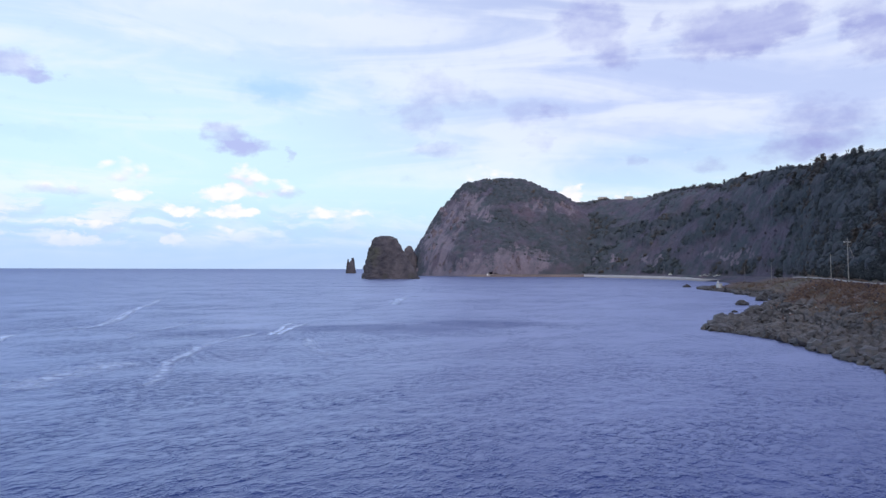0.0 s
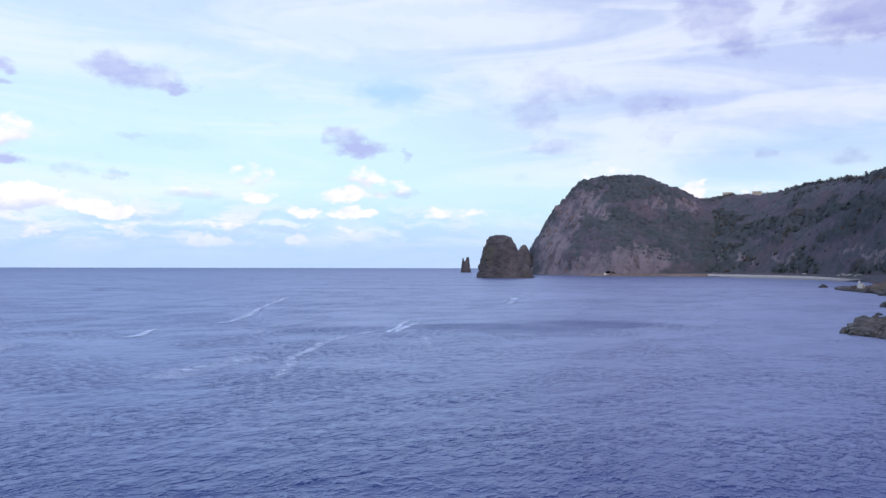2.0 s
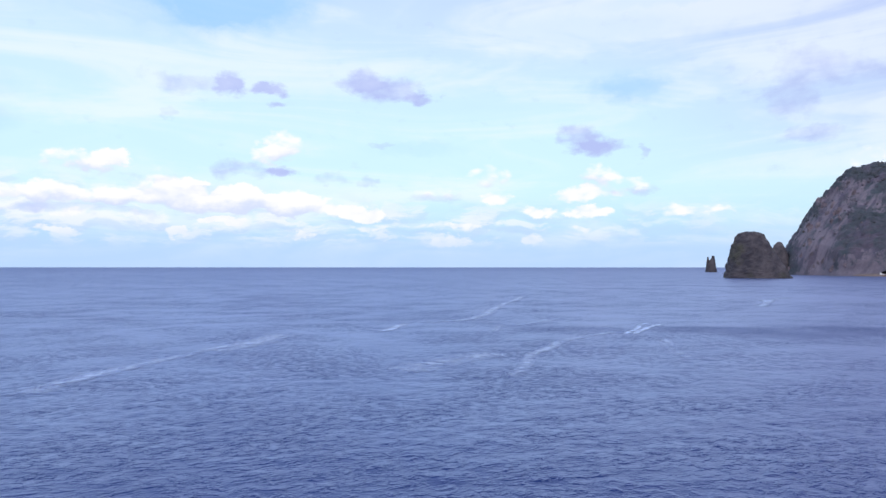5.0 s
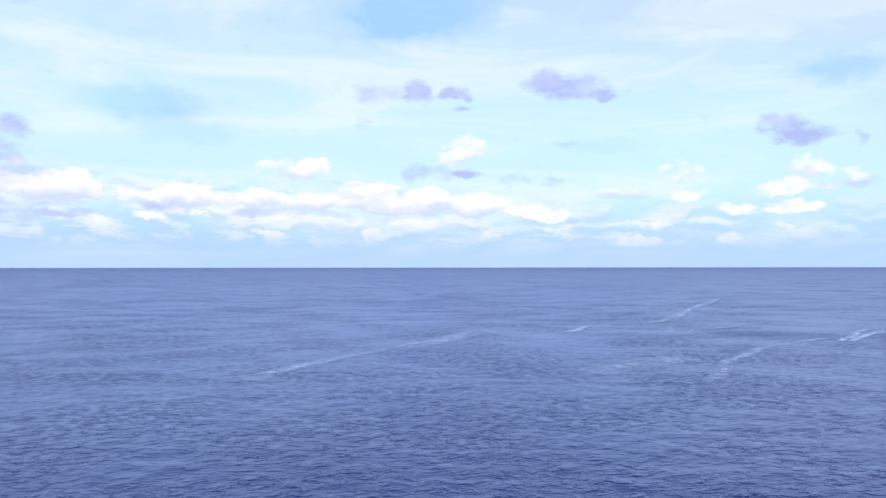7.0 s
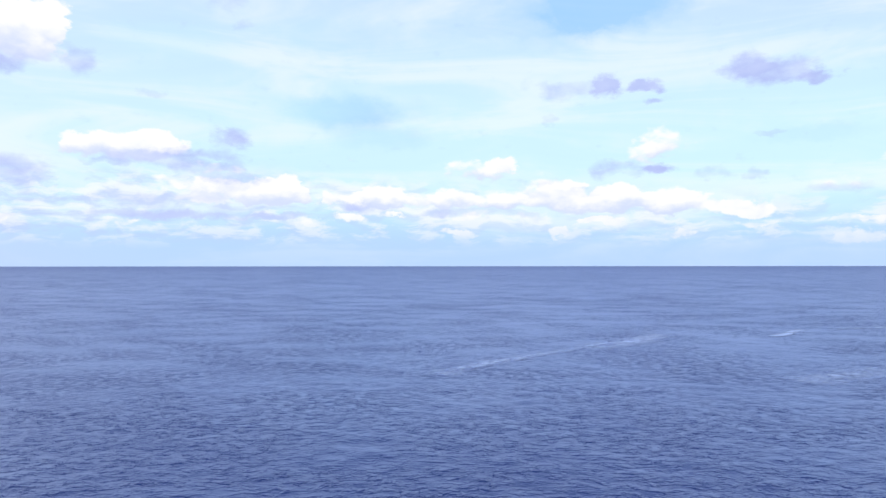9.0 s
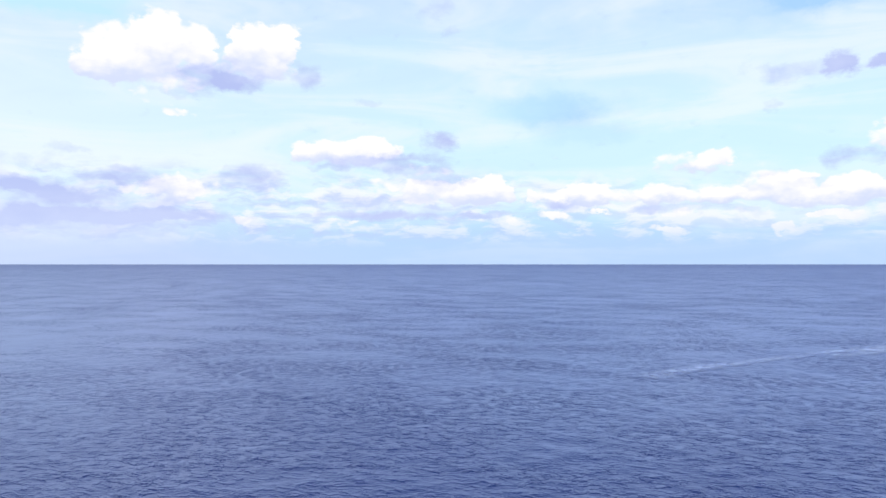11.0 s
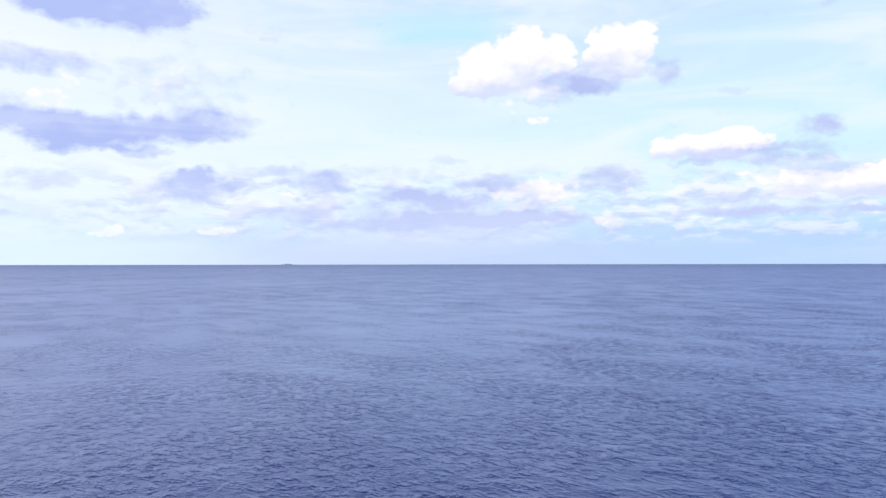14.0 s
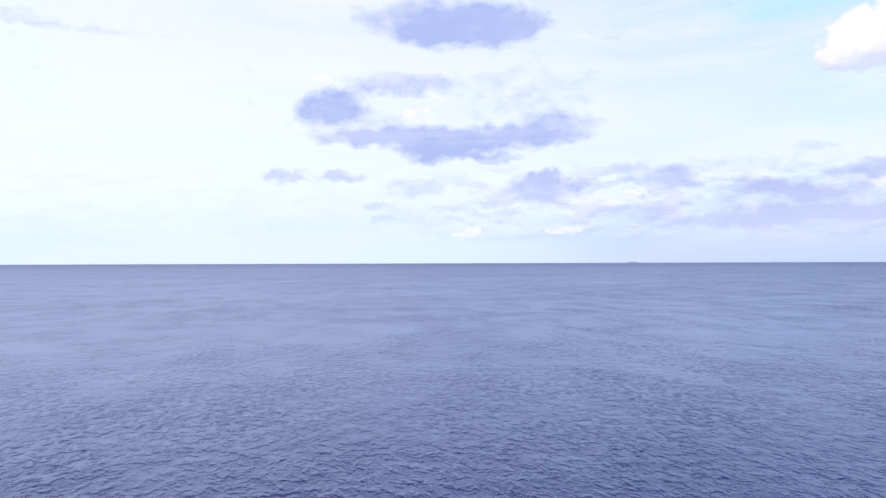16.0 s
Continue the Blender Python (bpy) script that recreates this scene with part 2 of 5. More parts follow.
grey(77.3, 3.7, 2.7, 0.3, 0.54); grey(73.2, 6.7, 1.6, 0.4, 0.61); grey(80.0, 12.6, 1.3, 0.3, 0.41); grey(74.6, 19.5, 1.8, 0.9, 0.41)
grey(73.2, 17.9, 0.9, 0.5, 0.41); grey(101.9, 8.1, 1.4, 0.4, 0.41); grey(98.8, 2.2, 4.5, 0.4, 0.41); grey(65.1, 4.5, 1.8, 0.4, 0.54)
grey(58.6, 4.1, 1.9, 0.3, 0.47); grey(129.5, 18.7, 6.5, 1.5, 1.13); grey(127.1, 18.0, 4.9, 1.4, 1.13); grey(123.4, 18.5, 2.5, 1.1, 1.13)
grey(138.1, 12.2, 2.8, 1.2, 1.27); grey(132.8, 13.9, 4.2, 0.9, 0.90); grey(135.9, 9.7, 3.9, 0.6, 0.74); grey(128.3, 9.7, 7.5, 1.1, 1.13)
grey(120.3, 10.5, 3.3, 1.2, 0.97); grey(129.9, 8.6, 3.0, 0.7, 1.13); grey(125.4, 8.3, 2.3, 0.4, 0.83); grey(137.7, 6.9, 1.6, 0.6, 0.90)
grey(121.6, 5.6, 2.9, 1.2, 1.13); grey(121.2, 6.5, 1.3, 0.7, 0.90); grey(118.1, 6.0, 1.2, 0.4, 0.74); grey(111.8, 6.3, 2.1, 0.9, 0.90)
grey(115.0, 6.4, 1.0, 0.3, 0.60); grey(131.4, 5.9, 3.0, 0.8, 0.60); grey(134.6, 4.4, 1.6, 0.4, 0.67); grey(134.4, 3.4, 1.2, 0.4, 0.67)
grey(114.1, 3.9, 2.7, 0.9, 0.67); grey(108.2, 3.1, 3.5, 0.5, 0.67); grey(127.7, 4.1, 0.9, 0.3, 0.46); grey(116.3, 17.6, 2.2, 0.6, 0.37)
grey(104.6, 5.2, 2.5, 0.4, 0.53); grey(97.9, 6.4, 2.9, 0.7, 0.60); grey(89.4, 6.8, 2.2, 1.0, 0.46); grey(94.4, 3.5, 5.6, 0.4, 0.53)
grey(101.9, 3.6, 3.4, 0.5, 0.53); grey(156.9, 16.4, 5.7, 0.3, 0.36); grey(141.7, 6.6, 1.9, 0.5, 0.84); grey(160.0, 16.9, 2.0, 0.5, 0.36)
grey(159.3, 1.6, 4.1, 0.2, 0.24); grey(115.3, 7.1, 3.0, 0.4, 0.36); grey(105.2, 5.4, 3.0, 0.5, 0.42); grey(103.4, 2.7, 5.5, 0.4, 0.36)

# base of the sky: clear air seen through a thin bright veil, brighter towards the sun
high = W.math("ABSOLUTE", ele)
BRIGHT_AZ = 172.0      # the brightest part of the veil
to_sun = W.vmath("DOT_PRODUCT", ray_dir, (-math.sin(radians(BRIGHT_AZ)) * math.cos(radians(12)), math.cos(radians(BRIGHT_AZ)) * math.cos(radians(12)), math.sin(radians(12))))
near_sun = W.ramp(to_sun, -0.2, 1.0)
clear = W.vmath("MULTIPLY", nishita.outputs[0], (0.075, 0.095, 0.12))
low = W.mix(near_sun, (0.5, 0.74, 1.0), (0.79, 0.97, 1.05))
mid = W.mix(near_sun, (0.76, 1.0, 1.05), (1.02, 1.08, 1.08))
top = W.mix(W.ramp(azi, -25, 60), (0.68, 0.77, 1.0), (0.72, 0.9, 1.05))
top = W.mix(W.ramp(azi, 100, 140), top, (0.98, 1.04, 1.07))
veil = W.mix(W.ramp(high, 0.3, 6.5), low, mid)
veil = W.mix(W.ramp(high, 9.0, 21.0), veil, top)
veil = W.mix(W.math("MULTIPLY", W.ramp(azi, 20, -14), W.ramp(high, 3, 12)), veil, (0.63, 0.715, 0.985))
# thicker cloud over the land
veil = W.mix(W.math("MULTIPLY", W.ramp(azi, 14, -32), W.ramp(high, 15, 28)), veil, (0.34, 0.39, 0.66))
# open blue overhead beyond the cloud row
overhead = W.math("MULTIPLY", W.ramp(azi, 8, 34), W.ramp(azi, 105, 72))
veil = W.mix(W.math("MULTIPLY", overhead, W.ramp(high, 18.5, 33)), veil, (0.2, 0.41, 0.92))
wisps = W.math("MULTIPLY_ADD", fine_n, 0.16, streak_n)
veil = W.mix(W.ramp(wisps, 0.46, 0.76, 0.0, 0.6), veil, (0.98, 1.02, 1.07))
base_sky = W.mix(W.math("ADD", W.math("MULTIPLY", streak_n, 0.2), 0.78, clamp=True), clear, veil)
blue_air = W.mix(W.ramp(azi, 60, 75), (0.36, 0.64, 0.98), (0.55, 0.86, 1.03))
gap_cut = W.math("ADD", W.math("MULTIPLY", streak_n, 0.9), W.math("MULTIPLY", fine_n, 0.3))
# low far banks of cumulus
row_high = W.ramp(azi, 20, 80, 5.4, 7.8)
bank = W.math("MULTIPLY", W.ramp(high, 0.9, 2.4), W.ramp(W.math("SUBTRACT", high, row_high), 0.6, -2.2))
bank = W.math("MULTIPLY", bank, W.ramp(azi, -5, 30, 0.25, 1.0))


def row_cloud(rise):
    'Lumps of the far cumulus rows, looked up a little higher for their shaded undersides.'
    at_dome = W.vmath("MULTIPLY", W.vmath("ADD", soft_dome, (0, rise, 0)), (0.3, 1.0, 1))
    return W.noise(at_dome, 1.0, 5, 0.58, flat=True)[0]


row_top = W.math("MULTIPLY", bank, W.ramp(row_cloud(0.0), 0.45, 0.66))
row_base = W.math("MULTIPLY", bank, W.ramp(row_cloud(0.5), 0.42, 0.66))
sunward = W.ramp(azi, 120, 138, 1.0, 0.15)
far_white = W.math("MULTIPLY", W.math("MULTIPLY", row_top, sunward), W.ramp(azi, 84, 118, 0.75, 0.45))
far_grey = W.math("MULTIPLY", W.math("MULTIPLY", row_base, sunward), W.ramp(azi, 55, 100, 0.34, 0.8))
# pale haze low over the sea
haze = W.mix(near_sun, (0.55, 0.72, 1.0), (0.84, 0.97, 1.05))
haze = W.mix(W.math("MULTIPLY", W.ramp(azi, 78, 98), W.ramp(azi, 128, 110, 0.0, 0.75)), haze, (0.58, 0.67, 0.96))
haze_part = W.ramp(high, 4.2, 0.2, 0.0, 0.8)
shade = W.mix(W.ramp(azi, -25, 15), (0.38, 0.42, 0.74), (0.5, 0.57, 0.89))
shade = W.mix(W.ramp(azi, 95, 120), shade, (0.47, 0.56, 0.92))
shade = W.mix(W.ramp(W.math("ADD", W.math("MULTIPLY", streak_n, 0.75), W.math("MULTIPLY", fine_n, 0.25)), 0.38, 0.66, 0.0, 0.45), shade, (0.74, 0.8, 1.0))
shade = W.mix(W.ramp(high, 8.5, 3.5, 0.0, 0.45), shade, (0.66, 0.73, 0.98))
lump_cut = W.math("MULTIPLY_ADD", lumps, 1.1, -0.24)
fine_cut = W.math("MULTIPLY_ADD", fine_n, 1.1, -0.38)


def sector(lo, hi):
    'One slice of the sky with its own clouds.'
    total = dict(grey=start, white=start, gap=start, rise=start)
    for kind, listed in spots.items():
        for u, v, w, h, s in listed:
            if u + 1.45 * w + 1.3 > lo and u - 1.45 * w - 1.3 < hi:
                total[kind] = W.puff(total[kind], u, v, w, h, s)
                if kind == "white" and h > 0.7:
                    total["rise"] = W.puff(total["rise"], u, v, w, h, s, True)

    def amount(kind):
        n = W.node("ShaderNodeSeparateXYZ")
        W.put(n.inputs[0], total[kind])
        return n.outputs[2]

    col = W.mix(W.math("MINIMUM", W.math("MULTIPLY", amount("gap"), gap_cut), 0.8), base_sky, blue_air)
    col = W.mix(far_grey, col, W.mix(near_sun, (0.56, 0.64, 0.95), (0.62, 0.7, 1.0)))
    col = W.mix(far_white, col, (1.0, 1.0, 1.05))
    thick = amount("white")
    lit = W.ramp(W.math("SUBTRACT", thick, lump_cut), -0.1, 0.5)
    rise = W.math("DIVIDE", amount("rise"), W.math("ADD", thick, 0.1))
    sunny = W.ramp(W.math("ADD", rise, W.math("MULTIPLY", W.math("SUBTRACT", 0.5, lumps), 0.6)), -0.8, 0.15)
    col = W.mix(lit, col, W.mix(sunny, (0.72, 0.78, 1.0), (1.05, 1.02, 1.05)))
    dim = W.ramp(W.math("SUBTRACT", amount("grey"), fine_cut), 0.0, 1.15, 0.0, 1.0, smooth=False)
    col = W.mix(haze_part, W.mix(dim, col, shade), haze)
    bg = W.node("ShaderNodeBackground")
    W.put(bg.inputs[0], col)
    return bg.outputs[0]


EDGES = (-400, 12, 36, 54, 70, 86, 104, 400)
slices = [sector(a, b) for a, b in zip(EDGES[:-1], EDGES[1:])]


def joined(items, edges):
    'Halves the sky again and again, so that only one slice is worked out for a ray.'
    if len(items) == 1:
        return items[0]
    k = len(items) // 2
    m = W.node("ShaderNodeMixShader")
    W.put(m.inputs[0], W.math("GREATER_THAN", azi, float(edges[k - 1])))
    W.put(m.inputs[1], joined(items[:k], edges[:k - 1]))
    W.put(m.inputs[2], joined(items[k:], edges[k:]))
    return m.outputs[0]


W.put(W.node("ShaderNodeOutputWorld").inputs[0], joined(slices, EDGES[1:-1]))

sun = new("sun", bpy.data.lights.new("sun", "SUN"))
sun.data.energy, sun.data.angle, sun.data.color = 1.25, radians(24), (1.0, 0.92, 0.85)
sun.matrix_world = look((0, 0, 0), (math.sin(radians(SUN_AZ)) * math.cos(radians(SUN_EL)),
                                    -math.cos(radians(SUN_AZ)) * math.cos(radians(SUN_EL)), -math.sin(radians(SUN_EL))))
# ---------------- materials ----------------


def material(name):
    m = bpy.data.materials.new(name)
    m.use_nodes = True
    m.node_tree.nodes.clear()
    net = Net(m.node_tree)
    bsdf = net.node("ShaderNodeBsdfPrincipled")
    net.put(net.node("ShaderNodeOutputMaterial").inputs[0], bsdf.outputs[0])
    return m, net, bsdf


def coords(net):
    return net.node("ShaderNodeNewGeometry").outputs["Position"]


def bump(net, bsdf, height, distance, strength=1.0):
    b = net.node("ShaderNodeBump")
    b.inputs["Distance"].default_value = distance
    net.put(b.inputs["Strength"], strength)
    net.put(b.inputs["Height"], height)
    net.put(bsdf.inputs["Normal"], b.outputs[0])


def rough_material(name, dark, light, scale, roughness=0.9, relief=0.1, third=None, big=0.08):
    """Grainy matt surface: two scales of variation between dark and light, patches of a third colour."""
    m, net, bsdf = material(name)
    pos = coords(net)
    fine, _ = net.noise(pos, scale, 6, 0.62)
    wide, _ = net.noise(pos, scale * big, 3, 0.5)
    col = net.mix(net.ramp(net.math("ADD", net.math("MULTIPLY", fine, 0.65), net.math("MULTIPLY", wide, 0.35)), 0.32, 0.68), dark, light)
    if third:
        spots, _ = net.noise(net.vmath("ADD", pos, (31.0, 17.0, 5.0)), scale * 0.25, 4, 0.6)
        col = net.mix(net.ramp(spots, 0.5, 0.66), col, third)
    net.put(bsdf.inputs["Base Color"], col)
    bsdf.inputs["Roughness"].default_value = roughness
    bump(net, bsdf, fine, relief)
    return m


def leaf_material(name, dark, light, patch, thinness=0.35):
    """Leaves that differ from plant to plant, with wide patches of another hue."""
    m, net, bsdf = material(name)
    pos = coords(net)
    rnd = net.node("ShaderNodeNewGeometry").outputs["Random Per Island"]
    wide, _ = net.noise(pos, 0.03, 3, 0.6)
    grain, _ = net.noise(pos, 0.7, 5, 0.75)
    grain = net.ramp(grain, 0.3, 0.7)
    col = net.mix(net.math("ADD", net.math("MULTIPLY", rnd, 0.4), net.math("ADD", net.math("MULTIPLY", wide, 0.35), net.math("MULTIPLY", grain, 0.25))), dark, light)
    hue, _ = net.noise(net.vmath("ADD", pos, (50, 90, 0)), 0.016, 4, 0.6)
    col = net.mix(net.ramp(net.math("ADD", hue, net.math("MULTIPLY", net.math("SUBTRACT", rnd, 0.5), 0.05)), 0.5, 0.62), col, net.mix(grain, tuple(c * 0.6 for c in patch), patch))
    net.put(bsdf.inputs["Base Color"], col)
    bsdf.inputs["Roughness"].default_value = 0.9
    bump(net, bsdf, grain, 0.6)
    # thin leaves let light through
    thin = net.node("ShaderNodeBsdfTranslucent")
    net.put(thin.inputs["Color"], col)
    both = net.node("ShaderNodeMixShader")
    both.inputs[0].default_value = thinness
    net.put(both.inputs[1], bsdf.outputs[0])
    net.put(both.inputs[2], thin.outputs[0])
    for n in m.node_tree.nodes:
        if n.bl_idname == "ShaderNodeOutputMaterial":
            net.put(n.inputs[0], both.outputs[0])
    return m


ROCK = rough_material("shore_rock", (0.03, 0.028, 0.032), (0.15, 0.138, 0.145), 0.9, relief=0.35, third=(0.072, 0.066, 0.074))
WET = rough_material("wet_rock", (0.022, 0.021, 0.025), (0.075, 0.068, 0.072), 0.5, roughness=0.5, relief=0.3)
STACK_ROCK = rough_material("stack_rock", (0.037, 0.033, 0.045), (0.103, 0.088, 0.098), 0.12, relief=1.6, third=(0.058, 0.056, 0.046), big=0.2)
CONCRETE = rough_material("concrete", (0.43, 0.4, 0.42), (0.6, 0.565, 0.58), 0.8, relief=0.02)
ASPHALT = rough_material("asphalt", (0.09, 0.09, 0.09), (0.14, 0.14, 0.135), 1.5, relief=0.01)
PEBBLE = rough_material("pebble_beach", (0.24, 0.22, 0.215), (0.38, 0.355, 0.345), 0.6, relief=0.1)
SHELF = rough_material("shelf_rock", (0.11, 0.085, 0.08), (0.23, 0.175, 0.16), 0.25, relief=0.4)
WHITE = rough_material("white_paint", (0.6, 0.6, 0.6), (0.8, 0.8, 0.79), 1.0, roughness=0.5, relief=0.005)
POLE = rough_material("grey_pole", (0.25, 0.24, 0.23), (0.38, 0.37, 0.35), 2.0, relief=0.01)
BARK = rough_material("bark", (0.05, 0.04, 0.035), (0.12, 0.1, 0.085), 4.0, relief=0.03)
# evergreen and withered tones hold a bluish tint in place of aerial haze
TONES = dict(evergreen=((0.034, 0.043, 0.054), (0.072, 0.085, 0.094), (0.095, 0.078, 0.072)), withered=((0.068, 0.06, 0.088), (0.126, 0.107, 0.152), (0.11, 0.092, 0.122)), grass=((0.16, 0.105, 0.085), (0.37, 0.245, 0.18), (0.27, 0.235, 0.155)))
PINE = leaf_material("evergreen_leaves", *TONES["evergreen"])
PINE_MASS = leaf_material("evergreen_mass", *TONES["evergreen"], 0.0)
BROWN = leaf_material("withered_leaves", *TONES["withered"])
BROWN_MASS = leaf_material("withered_mass", *TONES["withered"], 0.0)
GRASS = leaf_material("dry_grass", *TONES["grass"])
MASS = {PINE: PINE_MASS, BROWN: BROWN_MASS, GRASS: GRASS}


def sea_material():
    """Deep blue water: the sky's broken reflection on the flat parts, dark body colour on the small wave faces that turn to the eye."""
    m = bpy.data.materials.new("sea_water")
    m.use_nodes = True
    m.node_tree.nodes.clear()
    net = Net(m.node_tree)
    pos = coords(net)
    head = radians(WIND)
    run = net.node("ShaderNodeCombineXYZ")
    net.put(run.inputs[0], net.vmath("DOT_PRODUCT", pos, (-math.sin(head), math.cos(head), 0)))
    net.put(run.inputs[1], net.vmath("DOT_PRODUCT", pos, (math.cos(head), math.sin(head), 0)))
    run = run.outputs[0]
    swell, _ = net.noise(net.vmath("MULTIPLY", run, (0.1, 0.06, 0)), 1.0, 2, 0.5)
    chop, _ = net.noise(net.vmath("MULTIPLY", run, (1.32, 0.84, 0)), 1.0, 3, 0.58, 0.3)
    ripple, _ = net.noise(net.vmath("MULTIPLY", run, (3.0, 1.8, 0)), 1.0, 3, 0.6, 0.3)
    group, _ = net.noise(net.vmath("MULTIPLY", run, (0.09, 0.05, 0)), 1.0, 4, 0.6, 0.5)
    gust, _ = net.noise(net.vmath("MULTIPLY", pos, (0.009, 0.016, 0)), 1.0, 5, 0.62, 0.8)
    slick, _ = net.noise(net.vmath("MULTIPLY", pos, (0.02, 0.03, 0)), 1.0, 7, 0.68, 1.5)
    paw = net.union([net.blob(pos, net.math("MULTIPLY", net.math("SUBTRACT", slick, 0.5), 2.4), *c, soft=0.65) for c in ((-14, 163, 30, 20, 0.9), (12, 174, 26, 14, 0.8), (-50, 152, 24, 16, 0.6), (-40, 515, 130, 13, 0.7), (-110, 430, 60, 14, 0.5))])
    # short steep wavelets stand apart in groups, with smooth water between them
    wavelet = net.math("MULTIPLY", net.ramp(chop, 0.47, 0.86, smooth=False), net.ramp(group, 0.36, 0.64, 0.4, 1.25))
    h = net.math("ADD", net.math("MULTIPLY", swell, 0.3), net.math("MULTIPLY_ADD", wavelet, 0.29, net.math("MULTIPLY", ripple, 0.05)))
    b = net.node("ShaderNodeBump")
    b.inputs["Distance"].default_value = 1.0
    net.put(b.inputs["Strength"], net.math("ADD", net.ramp(gust, 0.32, 0.68, 0.7, 1.0), net.math("MULTIPLY", paw, 0.5), clamp=True))
    net.put(b.inputs["Height"], h)
    body = net.node("ShaderNodeBsdfDiffuse")
    net.put(body.inputs["Color"], net.mix(gust, (0.026, 0.044, 0.165), (0.034, 0.054, 0.185)))
    net.put(body.inputs["Normal"], b.outputs[0])
    gloss = net.node("ShaderNodeBsdfGlossy")
    gloss.inputs["Color"].default_value, gloss.inputs["Roughness"].default_value = (0.725, 0.785, 1.0, 1), 0.34
    net.put(gloss.inputs["Normal"], b.outputs[0])
    fres = net.node("ShaderNodeFresnel")
    fres.inputs["IOR"].default_value = 1.333
    net.put(fres.inputs["Normal"], b.outputs[0])
    mixer = net.node("ShaderNodeMixShader")
    # wave slopes keep part of the water dark near by; far out the waves hide one another
    sheet = net.node("ShaderNodeFresnel")
    sheet.inputs["IOR"].default_value = 1.333
    shine = net.math("ADD", net.ramp(sheet.outputs[0], 0.15, 0.6, 0.435, 0.57), net.math("ADD", net.ramp(sheet.outputs[0], 0.8, 0.975, 0.0, -0.09), net.ramp(sheet.outputs[0], 0.93, 0.985, 0.0, -0.1)))
    shine = net.math("ADD", shine, net.math("ADD", net.ramp(gust, 0.35, 0.65, 0.02, -0.02), net.math("MULTIPLY_ADD", paw, -0.22, net.ramp(slick, 0.35, 0.65, -0.025, 0.025))))
    net.put(mixer.inputs[0], net.math("MULTIPLY", net.ramp(fres.outputs[0], 0.02, 0.3), shine))
    net.put(mixer.inputs[1], body.outputs[0])
    net.put(mixer.inputs[2], gloss.outputs[0])
    net.put(net.node("ShaderNodeOutputMaterial").inputs[0], mixer.outputs[0])
    return m


WIND = 55.0      # heading of the waves, degrees to the left of +y
SEA = sea_material()


